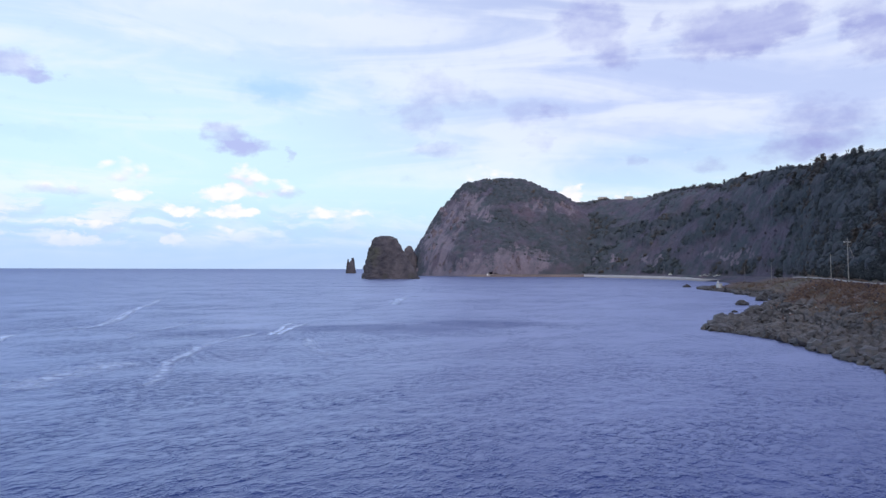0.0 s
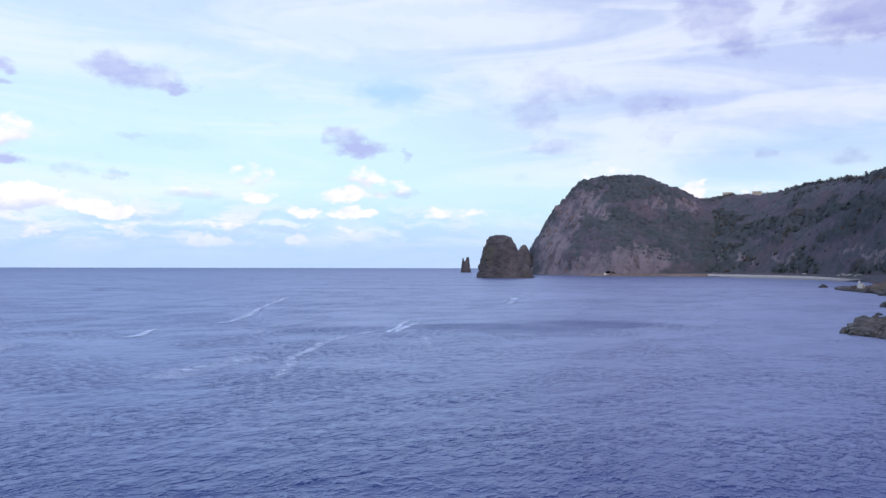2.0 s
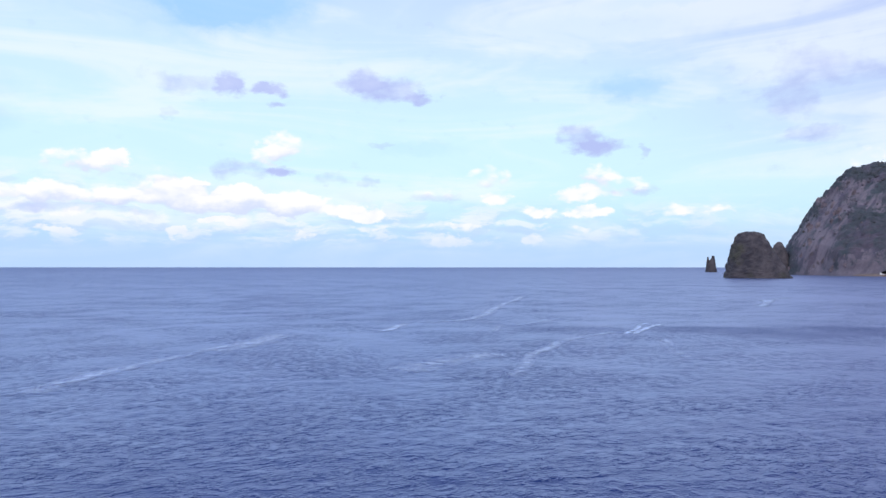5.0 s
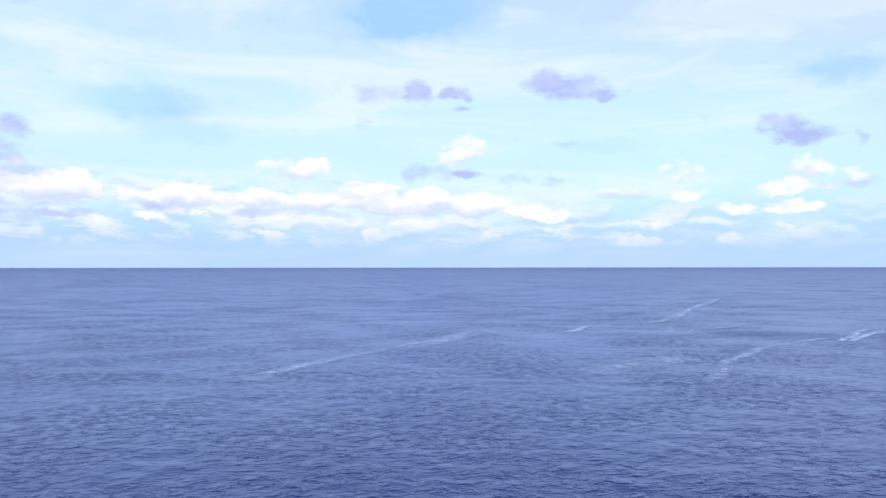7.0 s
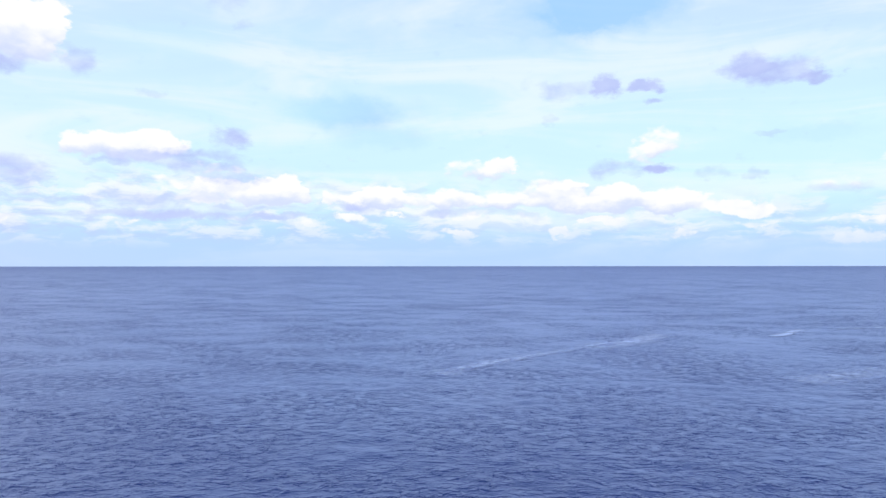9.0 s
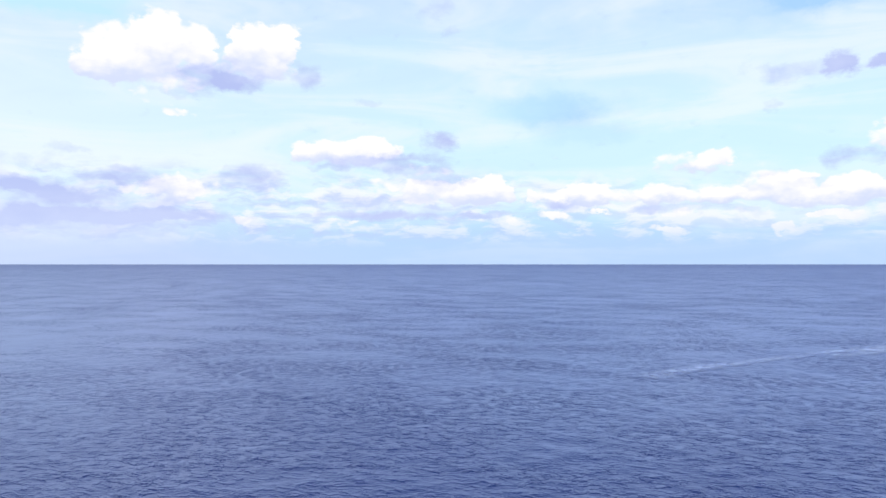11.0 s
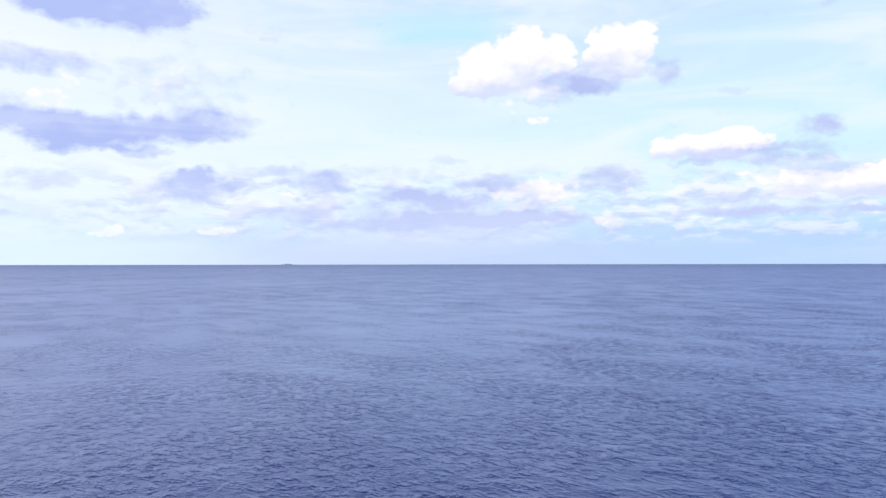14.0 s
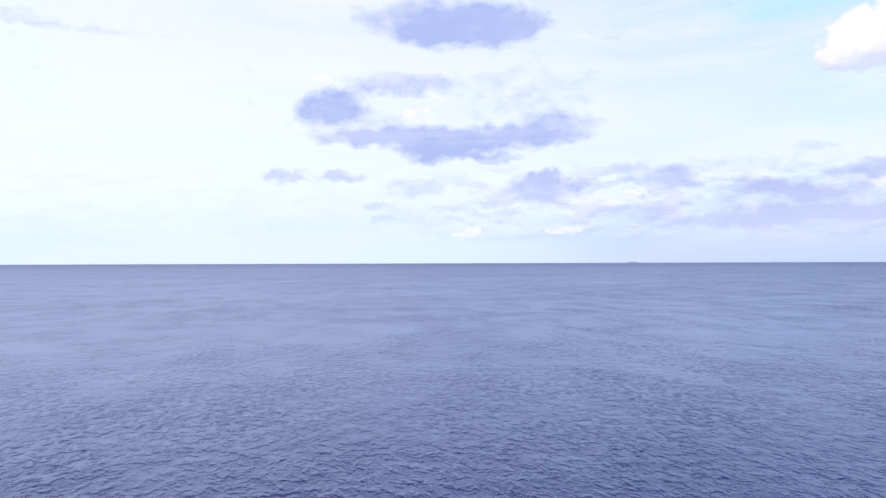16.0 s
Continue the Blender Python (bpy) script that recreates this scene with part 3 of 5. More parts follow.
def ground_material():
    m, net, bsdf = material("scrub_ground")
    pos = coords(net)
    fine, _ = net.noise(pos, 0.35, 6, 0.65)
    mid, _ = net.noise(net.vmath("MULTIPLY", pos, (1, 1, 1.6)), 0.035, 5, 0.6, 0.6)
    hue, _ = net.noise(net.vmath("ADD", pos, (300, 0, 0)), 0.012, 3, 0.5)
    # scrub, woods and crag colours are shifted to blue: distance haze painted in
    brown = net.mix(fine, (0.068, 0.058, 0.088), (0.132, 0.109, 0.158))
    green = net.mix(fine, (0.037, 0.049, 0.064), (0.074, 0.094, 0.112))
    col = net.mix(net.ramp(net.math("ADD", net.math("MULTIPLY", mid, 0.7), net.math("MULTIPLY", hue, 0.3)), 0.42, 0.58), brown, green)
    crowns = net.node("ShaderNodeTexVoronoi")
    net.put(crowns.inputs["Vector"], pos)
    crowns.inputs["Scale"].default_value = 0.16
    one = net.node("ShaderNodeSeparateXYZ")
    net.put(one.inputs[0], crowns.outputs["Color"])
    tall = net.node("ShaderNodeAttribute", attribute_name="woods").outputs["Fac"]
    col = net.mix(tall, col, net.mix(fine, (0.028, 0.039, 0.05), (0.06, 0.078, 0.093)))
    rust, _ = net.noise(net.vmath("ADD", pos, (50, 90, 0)), 0.014, 4, 0.6)
    col = net.mix(net.math("MULTIPLY", net.ramp(rust, 0.52, 0.64, 0.0, 0.5), net.math("SUBTRACT", 1.0, tall)), col, net.mix(fine, (0.08, 0.055, 0.076), (0.145, 0.1, 0.128)))
    col = net.mix(net.math("MULTIPLY", one.outputs[0], 0.4), col, net.mix(one.outputs[1], (0.0339, 0.0362, 0.0538), (0.124, 0.105, 0.14)))
    here = net.node("ShaderNodeSeparateXYZ")
    net.put(here.inputs[0], pos)
    soil = net.mix(net.ramp(mid, 0.4, 0.6), net.mix(fine, (0.09, 0.062, 0.062), (0.21, 0.142, 0.135)), net.mix(fine, (0.075, 0.066, 0.06), (0.155, 0.135, 0.11)))
    col = net.mix(net.math("MULTIPLY", net.ramp(here.outputs[2], 11.8, 10.4), net.ramp(here.outputs[1], 640, 560)), col, net.mix(net.ramp(here.outputs[2], 1.2, 2.6), (0.035, 0.032, 0.038), soil))
    up = net.node("ShaderNodeSeparateXYZ")
    net.put(up.inputs[0], net.node("ShaderNodeNewGeometry").outputs["Normal"])
    crag, _ = net.noise(pos, 0.05, 5, 0.6)
    steep = net.ramp(net.math("ADD", up.outputs[2], net.math("MULTIPLY", crag, 0.5)), 0.62, 0.46)
    sx = net.node("ShaderNodeSeparateXYZ")
    net.put(sx.inputs[0], pos)
    xz = net.node("ShaderNodeCombineXYZ")
    net.put(xz.inputs[0], sx.outputs[0])
    net.put(xz.inputs[1], sx.outputs[2])
    wob = net.noise(pos, 0.045, 5, 0.65)[1]
    xz = net.vmath("ADD", xz.outputs[0], net.vmath("MULTIPLY", net.vmath("SUBTRACT", wob, (0.5, 0.5, 0.5)), (70, 70, 0)))
    rag = net.math("MULTIPLY", net.math("SUBTRACT", fine, 0.5), 1.2)
    far_only = net.ramp(sx.outputs[1], 700, 800)
    crags = net.union([net.blob(xz, rag, *c, soft=0.25) for c in (
        (-8, 46, 27, 44), (18, 95, 18, 32), (40, 128, 11, 18), (60, 112, 14, 22), (116, 20, 50, 19), (54, 18, 12, 18), (30, 12, 24, 8), (154, 118, 14, 13), (204, 112, 20, 11),
        (250, 30, 5, 9), (236, 20, 4, 7), (285, 24, 4, 6), (330, 28, 6, 7), (372, 24, 5, 6))])
    lean = net.node("ShaderNodeCombineXYZ")
    net.put(lean.inputs[0], net.math("MULTIPLY_ADD", sx.outputs[2], -0.45, sx.outputs[0]))
    net.put(lean.inputs[1], sx.outputs[1])
    net.put(lean.inputs[2], sx.outputs[2])
    veins, _ = net.noise(net.vmath("MULTIPLY", lean.outputs[0], (0.075, 0.03, 0.026)), 1.0, 5, 0.66, 0.6)
    crags = net.math("MULTIPLY", crags, net.ramp(veins, 0.38, 0.56))
    wall = net.union([net.blob(xz, rag, *c, soft=0.14) for c in ((112, 14, 46, 24), (54, 12, 11, 20), (8, 4, 40, 10))])
    crags = net.math("MAXIMUM", crags, net.math("MULTIPLY", wall, net.ramp(veins, 0.28, 0.5, 0.3, 0.72)))
    steep = net.math("MAXIMUM", net.math("MULTIPLY", steep, net.ramp(sx.outputs[1], 1000, 1120, 0.0, 0.12)), net.math("MULTIPLY", crags, far_only))
    col = net.mix(steep, col, net.mix(fine, (0.122, 0.102, 0.135), (0.262, 0.216, 0.264)))
    net.put(bsdf.inputs["Base Color"], col)
    bsdf.inputs["Roughness"].default_value = 0.95
    bump(net, bsdf, net.math("ADD", fine, mid), 1.2)
    return m


GROUND = ground_material()

# ---------------- helpers for meshes ----------------
rng = np.random.default_rng(7)


def part(name, bm, mat, parent=None, label="", smooth=False):
    me = bpy.data.meshes.new(name)
    bm.to_mesh(me)
    bm.free()
    return linked(name, me, mat, parent, label, smooth)


def linked(name, me, mat, parent=None, label="", smooth=False):
    if mat and not me.materials:
        me.materials.append(mat)
    if smooth:
        me.polygons.foreach_set("use_smooth", [True] * len(me.polygons))
    ob = new(name, me)
    ob.parent = parent
    return tagged(ob, label)


def raw(name, verts, faces):
    me = bpy.data.meshes.new(name)
    me.from_pydata([tuple(map(float, v)) for v in verts], [], [tuple(map(int, f)) for f in faces])
    me.update()
    return me


def linked_mesh(name, v, f, mat):
    me = bpy.data.meshes.new(name)
    me.vertices.add(len(v))
    me.vertices.foreach_set("co", np.asarray(v, np.float32).ravel())
    k = f.shape[1]
    me.loops.add(len(f) * k)
    me.loops.foreach_set("vertex_index", np.asarray(f, np.int32).ravel())
    me.polygons.add(len(f))
    me.polygons.foreach_set("loop_start", np.arange(0, len(f) * k, k, dtype=np.int32))
    me.update(calc_edges=True)
    me.materials.append(mat)
    return me


def grid_faces(n, m):
    i, j = np.meshgrid(np.arange(n - 1), np.arange(m - 1), indexing="ij")
    a = (i * m + j).ravel()
    return np.stack([a, a + m, a + m + 1, a + 1], 1)


def fbm(x, y, scale, octaves=4, seed=0.0, rough=0.5, z=None):
    """Smooth noise at arrays of points, about -1 to 1."""
    out = np.empty(len(x))
    for i, (a, b, h) in enumerate(zip(x, y, np.zeros(len(x)) if z is None else z)):
        total, amp, s = 0.0, 1.0, scale
        for _ in range(octaves):
            total += amp * noise.noise((a * s + seed, b * s - seed, h * s + seed * 0.37))
            amp, s = amp * rough, s * 2.03
        out[i] = total
    return out


def box(bm, x, y, z, sx, sy, sz, bevel=0.0, turn=0.0):
    made = bmesh.ops.create_cube(bm, size=1, matrix=Matrix.Translation((x, y, z)) @ Matrix.Rotation(turn, 4, "Z") @ Matrix.Diagonal((sx, sy, sz, 1)))
    if bevel:
        edges = list({e for v in made["verts"] for e in v.link_edges})
        bmesh.ops.bevel(bm, geom=edges, offset=bevel, segments=2, affect="EDGES")


def rod(bm, p, q, r1, r2, sides=8):
    p, q = Vector(p), Vector(q)
    d = q - p
    bmesh.ops.create_cone(bm, cap_ends=True, segments=sides, radius1=r1, radius2=r2, depth=d.length,
                          matrix=Matrix.Translation((p + q) / 2) @ d.to_track_quat("Z", "Y").to_matrix().to_4x4())


def step(v, a, b):
    t = np.clip((v - a) / (b - a), 0, 1)
    return t * t * (3 - 2 * t)


def canopy(P, cell, seed):
    """How far domes of foliage stand out at the points P: crowns spaced about a cell apart in space, 0 to 1."""
    r = np.random.default_rng(seed)
    jitter, size, tall = r.random((64, 64, 64, 3)), r.random((64, 64, 64)), r.random((64, 64, 64))
    P = P.reshape(-1, 3) / cell
    g = np.floor(P).astype(int)
    top = np.zeros(len(P))
    for off in itertools.product((-1, 0, 1), repeat=3):
        c = g + off
        k = tuple((c % 64).T)
        q = ((P - c - jitter[k]) ** 2).sum(1) / (0.5 + 0.3 * size[k]) ** 2
        top = np.maximum(top, (0.35 + 0.65 * tall[k]) * np.sqrt(np.clip(1 - q, 0, 1)))
    return top


def clad(P, rise):
    """Moves a grid of points out along its own normals."""
    out = np.cross(np.gradient(P, axis=1), np.gradient(P, axis=0))
    out *= np.sign(out[..., 2:3]) / (np.linalg.norm(out, axis=-1, keepdims=True) + 1e-9)
    return (P + out * rise[..., None]).reshape(-1, 3)


# ---------------- sea ----------------


def wave_height(x, y):
    """Short wind waves: many small sines of mixed length and heading."""
    r = np.random.default_rng(3)
    h = np.zeros_like(x)
    for i in range(56):
        length = 1.4 * 4.5 ** (i / 55) * r.uniform(0.9, 1.1)
        head = radians(WIND) + r.normal(0, 0.85)
        k = 2 * np.pi / length
        slope = WAVE_SLOPE * (1.0 if length < 4 else 0.66)
        wave = np.sin(k * (-math.sin(head) * x + math.cos(head) * y) + r.uniform(0, 6.3))
        h += slope / k * (2 * (0.5 + 0.5 * wave) ** 1.7 - 1)
    return h


WAVE_SLOPE = 0.011


def sea_level(x, y):
    """The waves, calmer in places, fading out far away and under the viewer."""
    dist = np.hypot(x, y)
    calm = 0.55 + 0.45 * np.clip(1.4 * np.sin(x * 0.011 + 1.0) * np.sin(y * 0.017 + 0.7 + x * 0.004) + 0.4, 0, 1)
    return wave_height(x, y) * calm * (1 - step(dist, 260, 650)) * step(dist, 10, 36)


def build_sea():
    # rings close together where the camera looks down on the waves, wider far out
    rad = [0.0, 12.0, 25.0, 36.0]
    while rad[-1] < 700:
        rad.append(rad[-1] + max(0.5, rad[-1] ** 2 * 4.2e-5))
    rad = np.concatenate([rad, np.geomspace(720, 9000, 24)])
    ang = np.radians(np.concatenate([np.arange(-38, 172, 0.3), np.arange(172, 322.5, 3.0)]))
    A, R = np.meshgrid(ang, rad, indexing="ij")
    X, Y = -np.sin(A) * R, np.cos(A) * R
    Z = sea_level(X, Y)
    me = linked_mesh("sea", np.stack([X, Y, Z], -1).reshape(-1, 3), grid_faces(*A.shape)[:, ::-1], SEA)
    ob = new("sea", me)
    me.polygons.foreach_set("use_smooth", [True] * len(me.polygons))
    return tagged(ob, "open blue sea with small wind ripples", "sea", kind="structure")


build_sea()

# ---------------- land ----------------
COAST = ((75, -420), (66, -200), (58, -40), (60, 50), (61, 99), (62, 110), (64, 128), (64, 146), (58, 162), (72, 190), (86, 208), (110, 252), (138, 300),
         (148, 322), (152, 346), (162, 407), (164, 440), (166, 470), (182, 492), (208, 510), (245, 600), (274, 700), (280, 790), (272, 840), (250, 920), (219, 1036), (180, 1074),
         (143, 1086), (56, 1074), (20, 1110), (-5, 1170), (-40, 1290), (-50, 1360), (0, 1560), (120, 1700))
# azimuth to the right, distance, and height angle of the crest of the land
# beyond 36 degrees the crest is unseen, raised there to shade the near shore
CREST = ((140, 340, 31.0), (100, 330, 31.0), (60, 390, 22.0), (44, 480, 12.0), (36, 570, 8.4), (31.9, 620, 7.75), (29.6, 690, 7.5), (27.5, 780, 7.1), (25.6, 860, 7.05), (24.0, 930, 6.95), (22.4, 990, 6.5),
         (20.9, 1060, 6.1), (19.8, 1130, 6.05), (17.9, 1200, 5.8), (16.0, 1270, 5.3), (14.3, 1330, 5.1), (11.9, 1380, 5.0), (9.9, 1400, 4.95), (6, 1450, 4.6), (2.0, 1500, 2.6), (0.5, 1580, 0.8))


def crest_line():
    return [(math.sin(radians(a)) * d, math.cos(radians(a)) * d, EYE + math.tan(radians(e)) * d) for a, d, e in CREST]


def along(px, py, line):
    """Distance of points to a polyline, and its third value at the nearest place."""
    best = np.full(px.shape, 1e9)
    val = np.zeros(px.shape)
    for a, b in zip(line[:-1], line[1:]):
        dx, dy = b[0] - a[0], b[1] - a[1]
        t = np.clip(((px - a[0]) * dx + (py - a[1]) * dy) / (dx * dx + dy * dy), 0, 1)
        d = np.hypot(px - a[0] - t * dx, py - a[1] - t * dy)
        near = d < best
        best = np.where(near, d, best)
        if len(a) > 2:
            val = np.where(near, a[2] + t * (b[2] - a[2]), val)
    return best, val


def inland(px, py):
    """Signed distance to the coast, positive on land."""
    ring = list(COAST) + [(900, 1700), (900, -420)]
    inside = np.zeros(px.shape, bool)
    for a, b in zip(ring, ring[1:] + ring[:1]):
        if a[1] != b[1]:
            cross = ((a[1] > py) != (b[1] > py)) & (px < (b[0] - a[0]) * (py - a[1]) / (b[1] - a[1]) + a[0])
            inside ^= cross
    d, _ = along(px, py, [(x, y) for x, y in COAST])
    return np.where(inside, d, -d)


ROAD = ((120, -420, 11.0), (112, -200, 11.0), (98, -40, 10.8), (90, 50, 10.5), (95, 115, 10.2), (108, 165, 9.9), (128, 215, 9.3), (152, 262, 8.9), (180, 320, 8.6), (202, 380, 8.5), (226, 440, 8.2),
        (258, 510, 7.4), (290, 590, 6.0), (312, 690, 5.4), (313, 790, 5.2), (298, 880, 5.0), (270, 970, 5.0), (240, 1052, 5.0), (190, 1098, 5.0), (140, 1107, 5.0), (70, 1096, 5.0))


def land_height(px, py):
    s = inland(px, py)
    dr, zr = along(px, py, crest_line())
    dq, zq = along(px, py, ROAD)
    # shore shelf up to the road, then the hillside
    seaward = (px < np.interp(py, [p[1] for p in ROAD[:14]], [p[0] for p in ROAD[:14]])) & (py < 690)
    low = np.where(seaward, np.where(py > 240, 0.38, 0.5) + np.where(py > 240, 0.62, 0.5) * step(dq, 30, 6), 1.0)
    shelf = zq * (0.11 * step(s, 0, 9) + (0.89 * step(s, 10, 26)) * np.where(py > 200, low, 1.0))
    far = np.where(seaward, 0.0, np.clip(np.minimum(s - 34, np.where(s > 34, dq - 8, 0)), 0, None))
    u = far / (far + dr + 1e-6)
    hill = zq + (zr - zq) * np.clip(0.5 * u + 0.5 * np.sin(u * np.pi / 2) ** 1.2, 0, 1)
    z = np.where((s > 34) & ~seaward, hill, shelf)
    z = z * step(s, -3, 3) - 3 * step(-s, -1, 8)
    rolls = fbm(px.ravel(), py.ravel(), 0.008, 4, 3.1).reshape(px.shape) * 16 * step(far, 15, 190)
    bumps = fbm(px.ravel(), py.ravel(), 0.06, 3, 9.7).reshape(px.shape) * 1.3 * step(s, 2, 12)
    spurs = (0.45 - np.abs(fbm(px.ravel(), py.ravel(), 0.0095, 2, 21.0).reshape(px.shape))) * 30 * step(far, 8, 70)
    z = z + (rolls + spurs * (1 - step(u, 0.6, 0.9)) + bumps) * step(dq, 6, 26) * (1 - 0.75 * step(u, 0.8, 0.98))
    flat = 1 - step(dq, 3.6, 9)
    return np.where(s > 4, z * (1 - flat) + (zq - 0.12) * flat, z)


def hill_woods(x, y, z):
    """Where tall dark woods stand on the hillside, 0 to 1."""
    dist, az = np.hypot(x, y), np.degrees(np.arctan2(x, y))
    tone = fbm(x.ravel(), y.ravel(), 0.014, 3, 11.0, z=2.2 * z.ravel()).reshape(x.shape)
    return step(tone + 1.0 * step(dist, 900, 680) * step(az, 24, 28.5), -0.05, 0.25)


def head_woods(x, y, z):
    tone = fbm(x.ravel(), y.ravel(), 0.018, 3, 4.0, z=z.ravel()).reshape(x.shape)
    return step(tone + 0.3 * step(z, 110, 160), -0.16, 0.2) * 0.9


def build_land():
    az = np.radians(np.concatenate([np.linspace(-5, 1, 16)[:-1], np.linspace(1, 34, 230)[:-1], np.linspace(34, 135, 60)]))
    rad = np.concatenate([np.geomspace(56, 240, 90)[:-1], np.geomspace(240, 1500, 560), np.geomspace(1510, 1750, 8)])
    A, R = np.meshgrid(az, rad, indexing="ij")
    X, Y = np.sin(A) * R, np.cos(A) * R
    Z = land_height(X, Y)
    s, (q, _) = inland(X, Y), along(X, Y, ROAD)
    landward = (X > np.interp(Y, [p[1] for p in ROAD[:14]], [p[0] for p in ROAD[:14]])) | (Y > 690)
    wooded = step(q, 7, 13) * step(s, 24, 32) * landward
    # tall crowns in the woods, low bushes between them
    P = np.stack([X, Y, Z], -1)
    woods = hill_woods(X, Y, Z)
    rise = wooded * ((2.2 + 5.0 * woods) * canopy(P, 8.5, 21).reshape(X.shape) + (0.4 + 1.6 * step(R, 520, 360)) * canopy(P, 4.0, 22).reshape(X.shape))
    me = linked_mesh("hillside", clad(P, rise), grid_faces(*A.shape), GROUND)
    me.attributes.new("woods", "FLOAT", "POINT").data.foreach_set("value", (woods * wooded).ravel())
    return tagged(linked("hillside", me, None, smooth=True), "steep coastal hillside covered with withered scrub and dark woods", "hill", kind="structure")


build_land()

HEAD_C, HEAD_TOP = (118.0, 1262.0), 169.0


def head_height(px, py):
    dx, dy = px - HEAD_C[0], py - HEAD_C[1]
    ang = np.arctan2(dy, dx)
    wob = 1 + 0.05 * np.sin(3 * ang + 0.6) + 0.03 * np.sin(7 * ang + 2) + 0.012 * np.sin(17 * ang)
    r = np.hypot(np.where(dx < 0, dx / 172, dx / 260), np.where(dy < 0, dy / 186, dy / 260)) / wob
    left = np.interp(r, (0, 0.25, 0.365, 0.5, 0.61, 0.79, 0.97, 1.0, 1.04, 1.08), (1.0, 0.985, 0.96, 0.905, 0.79, 0.6, 0.32, 0.14, -0.02, -0.08))
    right = np.interp(r, (0, 0.1, 0.135, 0.21, 0.29, 0.365, 0.43, 0.7, 1.0, 1.08), (1.0, 0.985, 0.965, 0.905, 0.86, 0.79, 0.73, 0.38, 0.0, -0.05))
    front = np.interp(r, (0, 0.15, 0.4, 0.6, 0.8, 0.92, 0.97, 1.0, 1.08), (1.0, 0.98, 0.8, 0.56, 0.33, 0.2, 0.15, 0.0, -0.06))
    wl, wr, wf = np.clip(-np.cos(ang), 0, 1) ** 1.5, np.clip(np.cos(ang), 0, 1) ** 1.5, np.clip(-np.sin(ang), 0, 1) ** 1.5 + np.clip(np.sin(ang), 0, 1) ** 1.5
    z = HEAD_TOP * (left * wl + right * wr + front * wf) / (wl + wr + wf)
    rough = fbm(px.ravel(), py.ravel(), 0.014, 5, 5.3, 0.55).reshape(px.shape) * 13 * step(r, 0.1, 0.5) * step(z, 2, 40)
    gully = np.abs(np.sin(9 * ang + 2.5 * r)) * 5 * step(r, 0.4, 0.8) * step(z, 10, 50)
    return z + rough - gully


def build_headland():
    ang = np.linspace(0, 2 * np.pi, 401)
    rad = np.concatenate([np.linspace(0, 0.8, 150), np.linspace(0.804, 1.08, 70)])
    A, R = np.meshgrid(ang, rad, indexing="ij")
    X = HEAD_C[0] + R * np.cos(A) * np.where(np.cos(A) < 0, 172, 260)
    Y = HEAD_C[1] + R * np.sin(A) * np.where(np.sin(A) < 0, 186, 260)
    Z = head_height(X, Y)
    bare = np.zeros(X.shape)
    for cx, cz, w, h in BARE:
        bare = np.maximum(bare, step(((X - cx) / w) ** 2 + ((Z - cz) / h) ** 2, 1.5, 0.6))
    P = np.stack([X, Y, Z], -1)
    rise = (1 - bare) * step(Z, 8, 18) * (4.0 * canopy(P, 8.0, 31) + 1.6 * canopy(P, 4.0, 32)).reshape(X.shape)
    head = tagged(new("headland"), "domed headland with bare pinkish cliffs and scrub", "headland")
    me = linked_mesh("slope", clad(P, rise), grid_faces(*A.shape)[:, ::-1], GROUND)
    woods = head_woods(X, Y, Z)
    me.attributes.new("woods", "FLOAT", "POINT").data.foreach_set("value", (woods * (1 - bare)).ravel())
    linked("slope", me, None, head, smooth=True)
    return head


# bare rock on the headland: place along it, height, half width, half height
BARE = ((-8, 46, 27, 44), (18, 95, 18, 32), (40, 128, 11, 16), (60, 112, 14, 22), (116, 20, 50, 18), (154, 118, 14, 12), (204, 112, 20, 10))
HEADLAND = build_headland()

# ---------------- rocks in the sea ----------------


def crag(name, centre, levels, top, seed, rough, rings=46, sides=84):
    """A rock that stands in the sea. levels: height share, reach to the left, to the right, to the front."""
    ks = [l[0] for l in levels]
    ang = np.linspace(0, 2 * np.pi, sides, endpoint=False)
    hs = np.linspace(0, 1, rings)
    verts, faces = [], []
    for h in hs:
        left, right, front = (np.interp(h, ks, [l[i] for l in levels]) for i in (1, 2, 3))
        for a in ang:
            rx = right if math.cos(a) > 0 else left
            c, s = abs(math.cos(a)) ** 0.85, abs(math.sin(a)) ** 0.85
            x, y, z = math.copysign(c, math.cos(a)) * rx, math.copysign(s, math.sin(a)) * front, h * top - 1.5
            p = Vector((x, y, z))
            n = noise.fractal(p * (1.6 / rough) + Vector((seed, 0, 0)), 0.9, 2.1, 5) + 0.6 * abs(noise.noise(p * (0.7 / rough) + Vector((0, seed, 0))))
            k = 0.2 * rough * n * (1 if h < 0.97 else 0.4)
            out = Vector((math.cos(a), math.sin(a), 0.3))
            p += out * k
            verts.append((centre[0] + p.x, centre[1] + p.y, p.z))
    for i in range(rings - 1):
        for j in range(sides):
            faces.append((i * sides + j, i * sides + (j + 1) % sides, (i + 1) * sides + (j + 1) % sides, (i + 1) * sides + j))
    faces.append(tuple((rings - 1) * sides + j for j in range(sides)))
    return raw(name, verts, faces)


